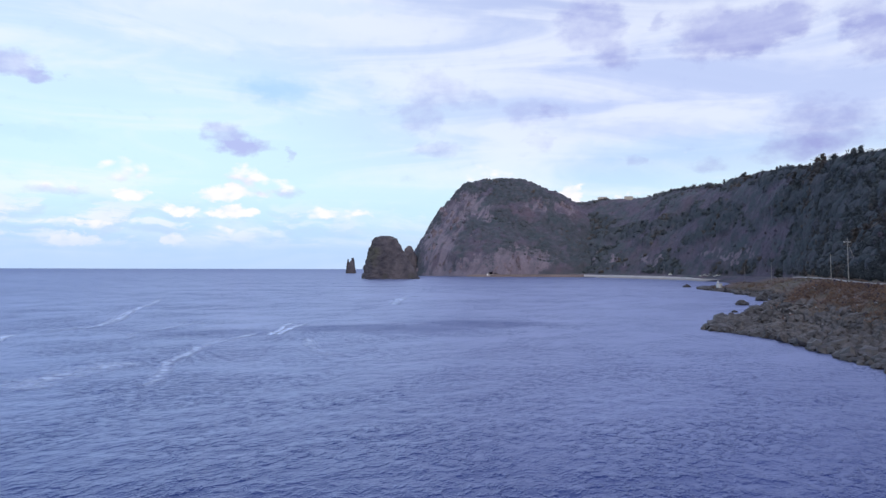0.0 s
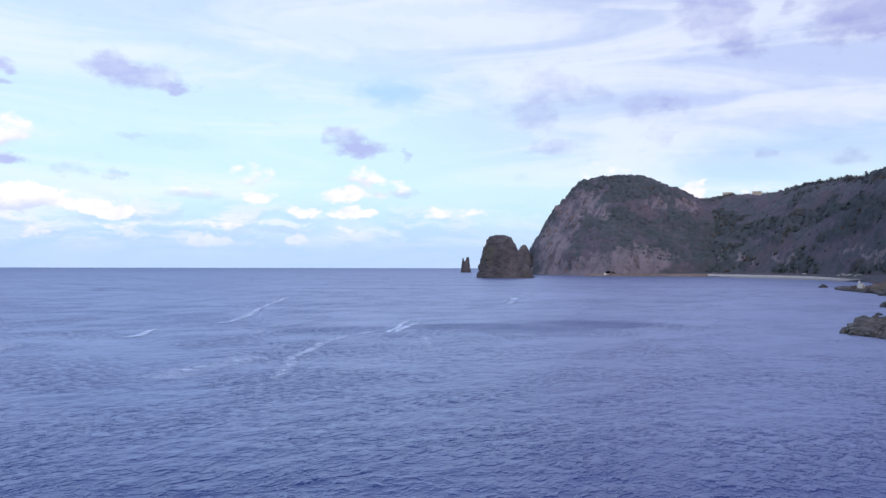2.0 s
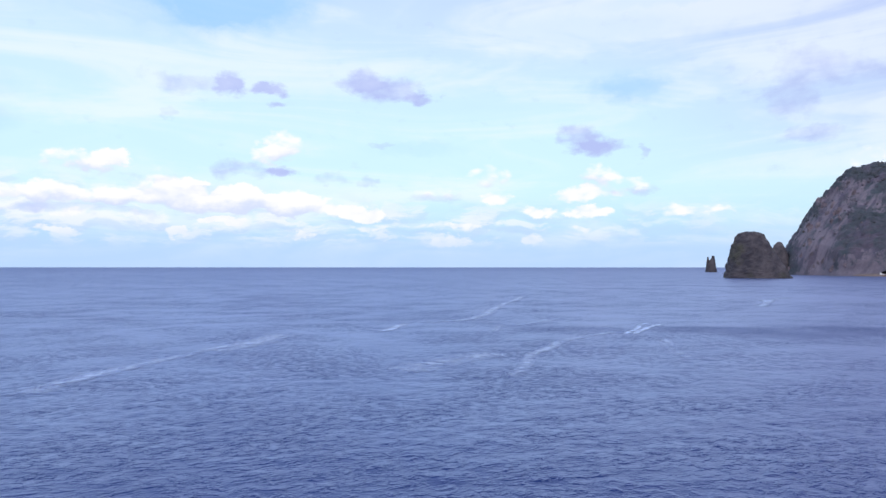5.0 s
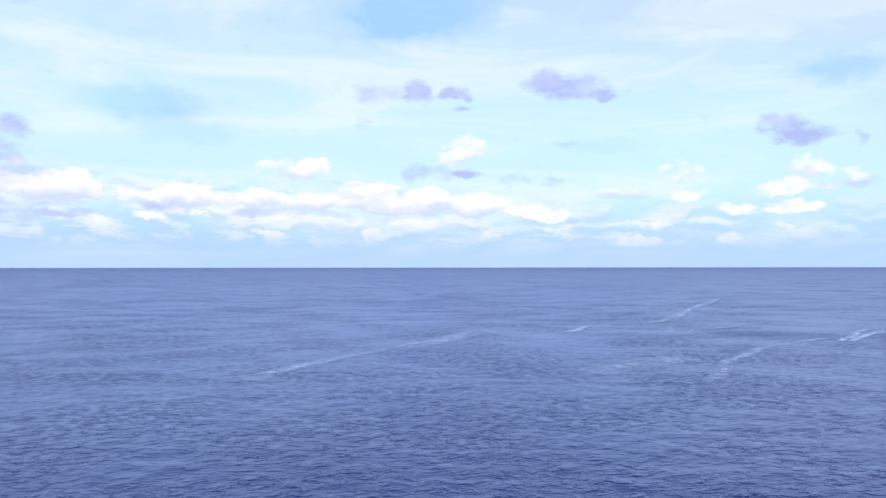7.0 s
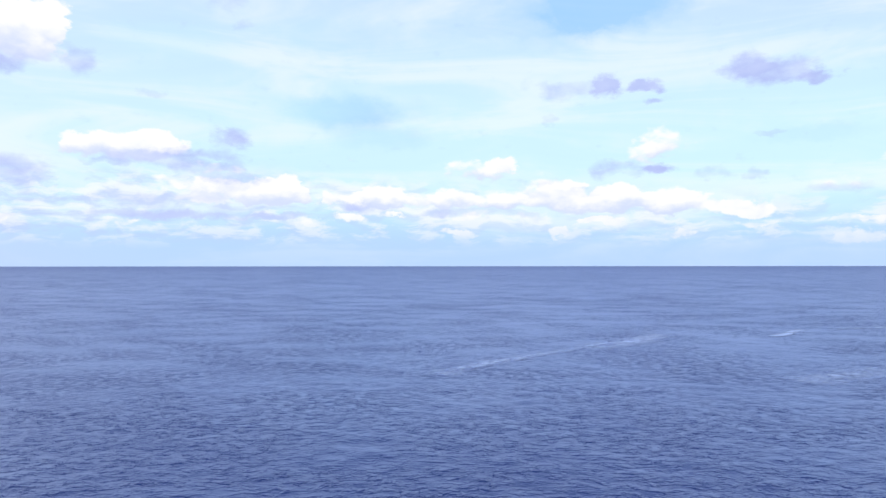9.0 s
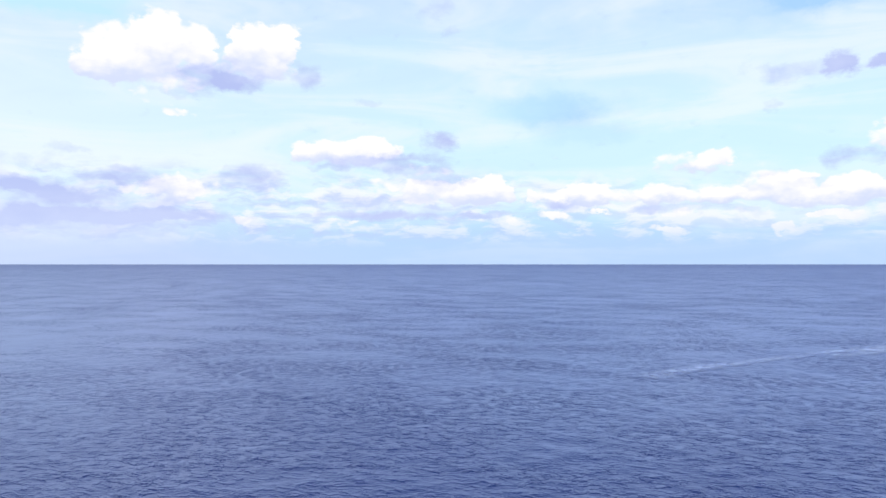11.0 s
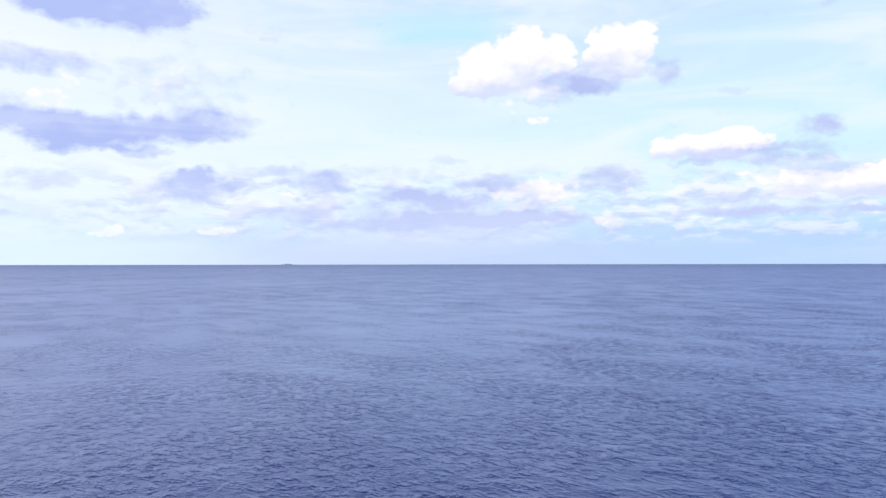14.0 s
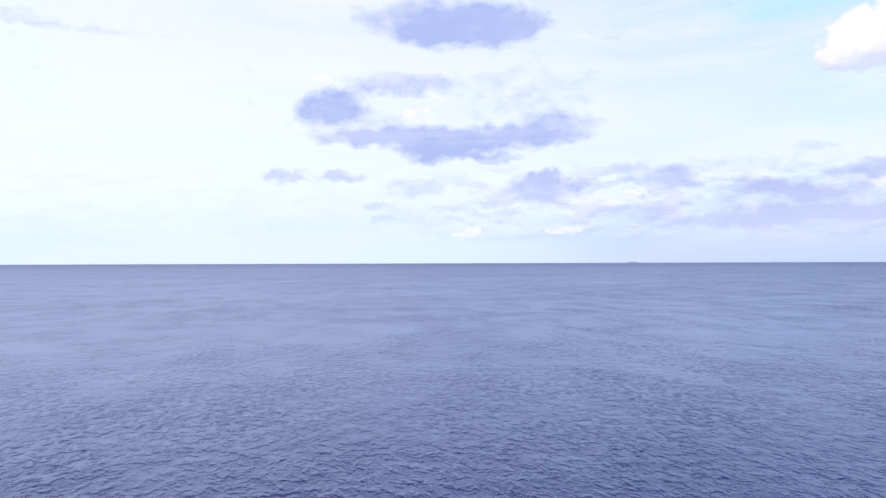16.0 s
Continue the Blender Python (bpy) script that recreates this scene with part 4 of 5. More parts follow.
def sea_stack(centre, levels, top, seed, rough, label, **kw):
    base = new("sea_stack")
    body = linked("rock_body", crag("rock_body", (0, 0), levels, top, seed, rough, **kw), STACK_ROCK, base)
    skirt = [(0, levels[0][1] + 0.8, levels[0][2] + 0.8, levels[0][3] + 0.8), (1, levels[0][1] - 1.5, levels[0][2] - 1.5, levels[0][3] - 1.5)]
    linked("wet_foot", crag("wet_foot", (0, 0), skirt, 3.6, seed, rough * 0.6, rings=5), WET, base, "dark wet rock at the waterline")
    base.location = (*centre, 0)
    return tagged(base, label, "sea stack", "sea stacks")


sea_stack((-71, 868), ((0, 27, 43, 30), (0.05, 26.5, 41.5, 30), (0.2, 25, 38, 28), (0.28, 24, 35, 27), (0.4, 22.5, 30, 25), (0.525, 21, 26, 23), (0.73, 18, 20, 19), (0.85, 15.5, 16.5, 16), (0.925, 13, 14, 13), (0.97, 9.5, 11, 10), (1, 5, 6, 5)), 53.5, 3.3, 9.0,
          "massive brown sea stack with a rounded top")
sea_stack((-205, 1600), ((0, 11, 11, 9), (0.3, 9, 8, 8), (0.55, 7, 7, 7), (0.72, 5.5, 6.5, 5), (0.86, 0.5, 6, 3), (1, -3.5, 5, 1)), 36, 8.1, 4.0,
          "slim dark sea stack with two horns", rings=30, sides=40)
sea_stack((-214, 1604), ((0, 5, 6, 6), (0.6, 2.5, 4, 4), (1, 0.5, 1.5, 1)), 34, 5.2, 3.0, "thin horn of dark rock in the sea", rings=24, sides=24)
sea_stack((-58, 1215), ((0, 17, 18, 15), (0.4, 14, 15, 13), (0.75, 10, 10, 9), (0.92, 6, 6, 5), (1, 2, 2, 2)), 52, 6.4, 6.0, "pointed rock beside the headland's foot", rings=30, sides=48)


def boulder_mesh(name, seed, sub=2, flat=0.7):
    bm = bmesh.new()
    bmesh.ops.create_icosphere(bm, subdivisions=sub, radius=1)
    for v in bm.verts:
        n = noise.fractal(v.co * 1.3 + Vector((seed * 3.7, 0, 0)), 0.8, 2.2, 3)
        cell = noise.cell(v.co * 1.6 + Vector((0, seed * 5.1, 0)))
        small = noise.noise(v.co * 4.1 + Vector((seed, seed, 0)))
        v.co *= 1 + 0.38 * n + 0.2 * (cell - 0.5) + 0.12 * small
        v.co.z *= flat
    me = bpy.data.meshes.new(name)
    bm.to_mesh(me)
    bm.free()
    return me


def lone_rock(x, y, w, h, seed):
    me = boulder_mesh("sea_rock", seed, 3, 1.0)
    me.materials.append(WET)
    ob = new("sea_rock", me)
    ob.location, ob.scale = (x, y, h * 0.15), (w / 2, w / 2.3, h * 0.85)
    return tagged(ob, "dark wet rock standing out of shallow water", "rock", "rocks off the shore")


for x, y, w, h, seed in ((113, 270, 5.0, 1.7, 1), (176, 516, 5.2, 2.2, 2), (183, 509, 3.4, 0.9, 3), (85, 211, 1.6, 0.9, 4), (64, 123, 0.9, 0.5, 5),
                         (137, 307, 6.5, 3.0, 6), (60, 159, 2.0, 0.8, 7), (92, 226, 2.2, 0.7, 8), (140, 300, 4.5, 2.6, 9)):
    lone_rock(x, y, w, h, seed)

# ---------------- crags on the headland ----------------
CLIFF = rough_material("cliff_rock", (0.1, 0.08, 0.1), (0.22, 0.172, 0.2), 0.35, relief=0.8, third=(0.1, 0.084, 0.102), big=0.15)
CRAG_MESH = [boulder_mesh("rock_outcrop", i + 70, 3, 1.0) for i in range(5)]
for me in CRAG_MESH:
    me.materials.append(CLIFF)


def build_crags():
    for cx, cz, w, h, n in ((-20, 40, 24, 34, 16), (8, 88, 18, 28, 12), (34, 126, 12, 14, 6), (110, 18, 40, 12, 14), (30, 14, 22, 8, 6), (154, 118, 14, 8, 6), (204, 112, 18, 8, 6), (60, 60, 40, 40, 5)):
        for _ in range(n):
            x, want = cx + rng.uniform(-1, 1) * w, max(4.0, cz + rng.uniform(-1, 1) * h)
            ys = np.linspace(HEAD_C[1] - 200, HEAD_C[1], 120)
            zs = head_height(np.full(120, x), ys)
            hit = np.nonzero(zs > want)[0]
            if len(hit) == 0:
                continue
            y = ys[hit[0]]
            r = rng.uniform(2.5, 5.0)
            ob = new("rock_outcrop", CRAG_MESH[int(rng.integers(0, 5))])
            ob.parent = HEADLAND
            ob.matrix_basis = Matrix.LocRotScale((x, y + r * 0.35, want), Euler((rng.uniform(-0.3, 0.3), rng.uniform(-0.5, 0.1), rng.uniform(0, 6.3))), Vector((r, r * 0.6, r * rng.uniform(1.0, 2.0))))


build_crags()

# ---------------- rocky shore ----------------
SHORE_MESH = [boulder_mesh("boulder", i + 20, 2, 0.75) for i in range(9)]
for i, me in enumerate(SHORE_MESH):
    me.materials.append((ROCK, ROCK, WET)[i % 3])
PALE_MESH = boulder_mesh("pale_stone", 50, 1, 0.7)
PALE_MESH.materials.append(rough_material("pale_stone", (0.28, 0.27, 0.29), (0.5, 0.48, 0.52), 2.0, relief=0.02))


def build_shore():
    shore = tagged(new("rocky_shore"), "jumble of dark grey boulders along the water", "rocks")
    n = 8600
    t = np.where(np.arange(n) < 5000, rng.random(n), rng.uniform(0.165, 0.325, n))
    pts = np.array(COAST[2:21], float)
    seg = np.hypot(*np.diff(pts, axis=0).T)
    cum = np.concatenate([[0], np.cumsum(seg)])
    d = t * cum[-1]
    x, y = np.interp(d, cum, pts[:, 0]), np.interp(d, cum, pts[:, 1])
    off = np.where(np.arange(n) < 7200, rng.uniform(-2, 19.5, n), rng.uniform(6, 18, n))
    x, y = x + off * 0.93 + rng.normal(0, 1.5, n), y + rng.normal(0, 2, n)
    s = inland(x, y)
    keep = (s > np.where(y < 125, -0.6, 0.8)) & (s < np.where(y > 400, 9, np.where(y < 190, np.interp(y, (95, 120, 150), (13, 15, 19)), 14)))
    x, y, s = x[keep], y[keep], s[keep]
    z = land_height(x, y)
    size = np.minimum(np.exp(rng.normal(-0.3, 0.66, len(x))), 2.5) * np.where(s < 5, 0.8, 0.62)
    # dry boulders and wet ones, joined
    heaps = {"far_boulders": ([], [], ROCK), "wet_boulders": ([], [], WET)}
    order = np.argsort(np.hypot(x - 70, y - 135))
    base = [np.array([v.co for v in me.vertices]) for me in SHORE_MESH]
    tris = [np.array([p.vertices for p in me.polygons]) for me in SHORE_MESH]
    rough = []
    for i in range(9):
        me = boulder_mesh("far_boulder", i + 20, 1, 0.75)
        rough.append((np.array([v.co for v in me.vertices]), np.array([p.vertices for p in me.polygons])))
        bpy.data.meshes.remove(me)
    for k, i in enumerate(order):
        # boulders low on the shore are wet
        pick = int(rng.integers(0, 3)) * 3 + (2 if s[i] < 1.8 else int(rng.integers(0, 2)))
        m = Matrix.LocRotScale((x[i], y[i], max(z[i], -0.4) + 0.18 * size[i]), Euler((rng.uniform(-0.4, 0.4), rng.uniform(-0.4, 0.4), rng.uniform(0, 6.3))),
                               Vector((size[i] * rng.uniform(0.8, 1.4), size[i] * rng.uniform(0.7, 1.1), size[i] * rng.uniform(0.7, 1.25))))
        if k < 300:
            ob = new("boulder", SHORE_MESH[pick])
            ob.parent, ob.matrix_basis = shore, m
        else:
            mm = np.array(m)
            v, f = (base[pick], tris[pick]) if k < 1100 else rough[pick]
            verts, faces, _ = heaps["wet_boulders" if s[i] < 2.6 else "far_boulders"]
            faces.append(f + sum(len(a) for a in verts))
            verts.append(v @ mm[:3, :3].T + mm[:3, 3])
    for name, (verts, faces, mat) in heaps.items():
        tagged(linked(name, raw(name, np.concatenate(verts), np.concatenate(faces)), mat, shore), kind="stuff")
    # big ledges of bedrock at the point
    for x, y, w, h, q in ((63, 160, 4.5, 2.2, 0.4), (66, 158, 5.5, 2.8, 1.0), (68, 156, 7.0, 3.6, 2.0), (66, 148, 5.0, 2.4, 0.7), (68, 136, 5.5, 2.4, 1.7), (67, 122, 6.0, 2.6, 0.2),
                          (66, 110, 6.0, 2.6, 1.2), (70, 168, 6.5, 3.4, 2.5), (76, 178, 6.0, 3.2, 0.9), (66, 99, 6.5, 2.6, 2.2), (168, 452, 9, 3.0, 0.3), (172, 466, 10, 2.6, 1.4),
                          (168, 432, 8, 3.0, 0.8), (167, 412, 9, 3.0, 2.8), (158, 378, 8, 3.4, 1.9), (155, 350, 8, 3.8, 0.1), (150, 322, 7, 3.4, 1.1), (140, 296, 6, 3.2, 0.5), (118, 258, 6, 3, 1.5)):
        me = boulder_mesh("ledge", q * 10 + 3, 3, 0.9)
        me.materials.append(WET if h < 2.7 else ROCK)
        ob = new("ledge", me)
        ob.parent, ob.matrix_basis = shore, Matrix.LocRotScale((x, y, 0.3), Euler((0.1, -0.12, q)), Vector((w / 2 * 1.15, w / 2 * 0.9, h * 0.62)))
    for _ in range(190):
        yy = rng.uniform(95, 180)
        xx = np.interp(yy, (95, 146, 180), (62, 65, 68)) + rng.uniform(8, 21)
        ob = new("pale_stone", PALE_MESH)
        r = rng.uniform(0.15, 0.36)
        zz = float(land_height(np.array([xx]), np.array([yy]))[0])
        ob.parent, ob.matrix_basis = shore, Matrix.LocRotScale((xx, yy, zz + 0.5), Euler((0, 0, rng.uniform(0, 6))), Vector((r, r * 0.8, r * 0.8)))


build_shore()

# ---------------- road, walls, beach ----------------


def smooth_line(line, step_m):
    pts = np.array(line, float)
    seg = np.hypot(*np.diff(pts[:, :2], axis=0).T)
    cum = np.concatenate([[0], np.cumsum(seg)])
    d = np.arange(0, cum[-1], step_m)
    out = np.stack([np.interp(d, cum, pts[:, i]) for i in range(pts.shape[1])], 1)
    k = np.ones(9) / 9
    for i in range(out.shape[1]):
        pad = np.pad(out[:, i], 4, mode="edge")
        out[:, i] = np.convolve(pad, k, "valid")
    return out


def ribbon(name, line, profile):
    """A strip along a line; profile: (offset to the right of travel, height) from one side to the other."""
    d = np.gradient(line[:, :2], axis=0)
    d /= np.hypot(d[:, 0], d[:, 1])[:, None]
    right = np.stack([d[:, 1], -d[:, 0]], 1)
    v = np.stack([np.concatenate([line[:, :2] + right * o, line[:, 2:3] + h], 1) for o, h in profile], 1)
    return raw(name, v.reshape(-1, 3), grid_faces(len(line), len(profile))[:, ::-1])


road_line = smooth_line(ROAD, 6.0)
tagged(linked("road", ribbon("road", road_line, ((-3.4, -0.3), (-3.3, 0.02), (0, 0.08), (3.3, 0.02), (3.4, -0.3))), ASPHALT), "grey asphalt coast road", "road", kind="structure")
tagged(linked("parapet", ribbon("parapet", road_line[5:][road_line[5:, 1] < 560], ((-3.95, -0.8), (-3.95, 0.5), (-3.9, 0.55), (-3.65, 0.55), (-3.6, 0.5), (-3.6, -0.2))), CONCRETE),
       "low pale concrete parapet along the road", "parapet", kind="structure")
WALL_LINE = smooth_line([(283, 765, -2.8), (282, 800, -0.9), (274, 850, -0.3), (252, 930, 0), (222, 1036, 0), (200, 1056, 0)], 6.0)
tagged(linked("sea_wall", ribbon("sea_wall", WALL_LINE, ((0.0, -1.0), (0.8, 3.6), (0.9, 3.8), (2.0, 3.8), (2.1, 1.0))), CONCRETE), "pale concrete sea wall below the hillside", "sea wall", kind="structure")
FOOT_LINE = smooth_line([(216, 1049, 0), (186, 1058, 0), (143, 1058, 0), (100, 1054, 0), (58, 1060, 0), (22, 1098, 0), (-6, 1160, 0), (-34, 1250, 0)], 6.0)
tagged(linked("foot_wall", ribbon("foot_wall", FOOT_LINE, ((0.0, -1.0), (0.8, 1.2), (1.6, 1.7), (4.0, 2.6), (7.0, 3.4), (12.0, 3.8), (16.0, 1.0))), SHELF), "low worn rock shelf along the foot of the cliff", "rock shelf", kind="structure")
BEACH_LINE = smooth_line([(270, 730, 0), (276, 790, 0), (268, 840, 0), (246, 922, 0), (215, 1034, 0)], 6.0)
tagged(linked("beach", ribbon("beach", BEACH_LINE, ((-4, -0.6), (0, 0.25), (4, 0.9), (9, 1.6), (16, 2.2))), PEBBLE), "pale pebble beach strip under the wall", "beach", kind="structure")


def ground_at(x, y):
    return float(land_height(np.array([float(x)]), np.array([float(y)]))[0])


def at(az, dist):
    return math.sin(radians(az)) * dist, math.cos(radians(az)) * dist


def utility_pole(az, dist, top, arm=True):
    x, y = at(az, dist)
    z0 = ground_at(x, y) - 0.1
    base = new("utility_pole")
    base.location = (x, y, z0)
    h = top - z0
    bm = bmesh.new()
    rod(bm, (0.25, 0, 0), (0, 0, h), 0.13, 0.07, 12)
    part("pole", bm, POLE, base)
    if arm:
        bm = bmesh.new()
        rod(bm, (-1.0, 0.1, h - 1.2), (1.0, -0.1, h - 1.35), 0.07, 0.07, 6)
        arm_part = part("crossarm", bm, POLE, base)
        for dx in (-0.9, -0.35, 0.35, 0.9):
            bm = bmesh.new()
            rod(bm, (dx, 0, h - 1.2), (dx, 0, h - 0.9), 0.07, 0.04, 6)
            part("insulator", bm, WHITE, arm_part)
        bm = bmesh.new()
        rod(bm, (0.1, 0, h - 1.4), (1.75, 0, h - 5.6), 0.05, 0.06, 6)
        part("brace", bm, POLE, base, "slanting steel brace")
    return tagged(base, "tall pale utility pole beside the coast road" if arm else "plain pale pole beside the coast road", "utility pole", "poles along the road")


utility_pole(29.55, 226, 22.4)
utility_pole(28.5, 262, 18.6, False)
utility_pole(24.7, 470, 17.5, False)
utility_pole(22.9, 640, 16.6, False)
utility_pole(17.2, 905, 19.5, False)


def hut(x, y, z, turn, w, d, h, label):
    base = new("hut")
    base.location, base.rotation_euler = (x, y, z), (0, 0, turn)
    bm = bmesh.new()
    box(bm, 0, 0, h * 0.3, w, d, h * 0.6, 0.05)
    part("wall", bm, WHITE, base)
    bm = bmesh.new()
    box(bm, 0, 0, h * 0.6 + 0.1, w + 0.4, d + 0.4, 0.2, 0.04)
    part("roof_slab", bm, CONCRETE, base)
    bm = bmesh.new()
    box(bm, -w * 0.36, 0, h * 0.8, w * 0.22, d * 0.4, h * 0.4, 0.04)
    part("chimney", bm, WHITE, base)
    bm = bmesh.new()
    box(bm, w * 0.2, -d / 2 - 0.02, h * 0.24, 0.8, 0.06, h * 0.46, 0.01)
    part("door", bm, POLE, base)
    return tagged(base, label, "hut")


x, y = at(21.15, 474)
hut(x, y, ground_at(x, y) + 0.9, 0.3, 2.7, 2.3, 4.3, "small white hut on the rocky cape")
x, y = at(1.45, 1146)
hut(x, y, 1.6, 0.1, 8, 5, 8, "white hut on a rock at the headland's foot")
lone_rock(x + 1, y + 1, 19, 4.5, 12)
x, y = at(3.75, 1068)
hut(x, y, 0.4, 0.1, 9, 4, 4.5, "low white shelter by the water under the cliff")


def parked_car(x, y, z, turn, paint):
    base = new("parked_car")
    base.location, base.rotation_euler = (x, y, z), (0, 0, turn)
    bm = bmesh.new()
    box(bm, 0, 0, 0.8, 4.6, 1.85, 0.95, 0.16)
    part("body", bm, paint, base)
    bm = bmesh.new()
    box(bm, -0.2, 0, 1.55, 3.2, 1.65, 0.75, 0.2)
    part("cabin", bm, GLASS_DARK, base, "dark car windows")
    bm = bmesh.new()
    box(bm, -0.2, 0, 1.95, 3.0, 1.6, 0.12, 0.05)
    part("roof", bm, paint, base)
    for sx in (-1.35, 1.35):
        for sy in (-0.8, 0.8):
            bm = bmesh.new()
            rod(bm, (sx, sy - 0.1, 0.33), (sx, sy + 0.1, 0.33), 0.33, 0.33, 14)
            wheel = part("wheel", bm, TYRE, base)
            bm = bmesh.new()
            rod(bm, (sx, sy - 0.12, 0.33), (sx, sy + 0.12, 0.33), 0.2, 0.2, 10)
            part("rim", bm, POLE, wheel, "grey steel wheel rim")
    return tagged(base, "small white van parked beside the coast road", "car", "cars parked by the bay")


GLASS_DARK, gnet, gb = material("car_glass")
gb.inputs["Base Color"].default_value, gb.inputs["Roughness"].default_value = (0.02, 0.022, 0.025, 1), 0.08
TYRE = rough_material("tyre", (0.015, 0.015, 0.015), (0.03, 0.03, 0.03), 5.0, relief=0.01)
ROAD_AZ = np.degrees(np.arctan2(road_line[:, 0], road_line[:, 1]))
FAR_ROAD = (road_line[:, 1] > 700) & (ROAD_AZ > 12)
for k, az in enumerate((18.1, 20.3, 20.55, 20.82, 21.02, 21.3, 21.55)):
    q = int(np.argmin(np.where(FAR_ROAD, np.abs(ROAD_AZ - az), 1e9)))
    rx, ry, rz = road_line[q]
    lateral = math.tan(radians(az)) * ry - rx
    px, py = rx + lateral * 0.5 - 7.5 - 2.5 * (k % 2), ry - 6.0 * (k % 2)
    parked_car(px, py, ground_at(px, py) + 0.02, 0.25 + 0.35 * (k % 3), WHITE)


def saddle_wall(az, dist, length):
    """Pale retaining wall on the saddle behind the bay."""
    x, y = at(az, dist)
    base = new("retaining_wall")
    base.location, base.rotation_euler = (x, y, EYE + math.tan(radians(5.33)) * dist - 1.2), (0, 0, -radians(az))
    bm = bmesh.new()
    box(bm, 0, 0, 1.2, length, 0.5, 9.4, 0.06)
    part("wall", bm, SAND_WALL, base)
    bm = bmesh.new()
    box(bm, 0, 0, 6.02, length + 0.3, 0.8, 0.24, 0.05)
    part("coping", bm, CONCRETE, base, "pale concrete coping")
    return tagged(base, "pale beige retaining wall on the saddle between the hills", "wall", "walls on the saddle")


SAND_WALL = rough_material("sand_wall", (0.32, 0.28, 0.24), (0.46, 0.41, 0.36), 0.5, relief=0.03)
saddle_wall(12.6, 1345, 17)
saddle_wall(14.6, 1300, 15)


def wall_rubble():
    """Dark broken rock heaped along the foot of the sea wall."""
    n = 900
    i = rng.integers(0, len(WALL_LINE) - 1, n)
    d = WALL_LINE[i + 1] - WALL_LINE[i]
    d /= np.hypot(d[:, 0], d[:, 1])[:, None]
    off = rng.uniform(-4.5, 0.6, n)
    x, y = WALL_LINE[i, 0] + d[:, 1] * off + rng.normal(0, 2, n), WALL_LINE[i, 1] - d[:, 0] * off + rng.normal(0, 2, n)
    verts, faces, count = [], [], 0
    for k in range(n):
        me = SHORE_MESH[int(rng.integers(0, 9))]
        v = np.array([w.co for w in me.vertices]) * rng.uniform(0.4, 0.9) * (1.1, 1.0, 0.9)
        verts.append(v + (x[k], y[k], 0.05 + 0.08 * max(0, 4.5 + off[k])))
        faces.append(np.array([f.vertices for f in me.polygons]) + count)
        count += len(v)
    ob = tagged(new("rubble", linked_mesh("rubble", np.concatenate(verts), np.concatenate(faces), WET)), "dark broken rocks along the foot of the sea wall", "rocks", kind="stuff")
    return ob


wall_rubble()

# ---------------- distant ship on the horizon ----------------


def ship(az, dist):
    base = new("cargo_ship")
    x, y = at(-az, dist)
    base.location, base.rotation_euler = (x, y, 0), (0, 0, radians(az))
    # white paint on all parts gives the backlit ship the paleness of haze
    hull = bmesh.new()
    box(hull, 0, 0, 1.4, 76, 12, 3.6, 0.8)
    part("hull", hull, WHITE, base)
    bm = bmesh.new()
    box(bm, 4, 0, 4.4, 46, 9, 2.6, 0.3)
    part("deckhouse", bm, WHITE, base)
    bm = bmesh.new()
    box(bm, -6, 0, 6.4, 12, 7, 1.8, 0.3)
    part("bridge", bm, WHITE, base)
    return tagged(base, "long grey cargo ship far out at sea", "ship")


ship(114.53, 4650)

# ---------------- foam streaks ----------------


def foam_material():
    m, net, bsdf = material("sea_foam")
    pos = coords(net)
    fine, _ = net.noise(net.vmath("MULTIPLY", pos, (1, 1, 0)), 0.5, 5, 0.8)
    wide, _ = net.noise(pos, 0.06, 3, 0.5)
    attr = net.node("ShaderNodeVertexColor", layer_name="cover")
    bsdf.inputs["Base Color"].default_value, bsdf.inputs["Roughness"].default_value = (0.62, 0.74, 1.0, 1), 0.8
    cover = net.math("MULTIPLY", attr.outputs[0], net.ramp(net.math("ADD", fine, net.math("MULTIPLY", wide, 0.3)), 0.5, 0.8))
    net.put(bsdf.inputs["Alpha"], net.math("MULTIPLY", cover, 0.9, clamp=True))
    return m


FOAM = foam_material()


def foam_streak(points, width, share=1.0):
    line = smooth_line([(x, y, 0.03) for x, y in points], 0.8)
    line[:, 0] += fbm(line[:, 0], line[:, 1], 0.09, 3, 2.0) * 0.7
    line[:, 1] += fbm(line[:, 0], line[:, 1], 0.08, 3, 7.0) * 1.2
    n = len(line)
    offs = (-1, -0.6, -0.2, 0.2, 0.6, 1)
    w = 1.8 * width * (0.65 + 0.6 * np.abs(fbm(line[:, 0], line[:, 1], 0.05, 2, 4.4)))
    d = np.gradient(line[:, :2], axis=0)
    d /= np.hypot(d[:, 0], d[:, 1])[:, None]
    right = np.stack([d[:, 1], -d[:, 0]], 1)
    v = np.stack([np.concatenate([line[:, :2] + right * (o * w)[:, None], line[:, 2:3]], 1) for o in offs], 1)
    v[..., 2] = sea_level(v[..., 0], v[..., 1]) + 0.1
    me = raw("foam_streak", v.reshape(-1, 3), grid_faces(n, len(offs))[:, ::-1])
    layer = me.color_attributes.new("cover", "FLOAT_COLOR", "POINT")
    side = 1 - np.abs(np.array(offs)) ** 1.5
    ends = np.clip(np.minimum(np.arange(n), n - 1 - np.arange(n)) / (0.08 * n), 0, 1)
    c = (ends[:, None] * side[None] * share).ravel()
    layer.data.foreach_set("color", np.stack([c, c, c, np.ones_like(c)], 1).ravel())
    return tagged(linked("foam_streak", me, FOAM), "thin streak of white foam on the water", "foam", "foam streaks", "stuff")


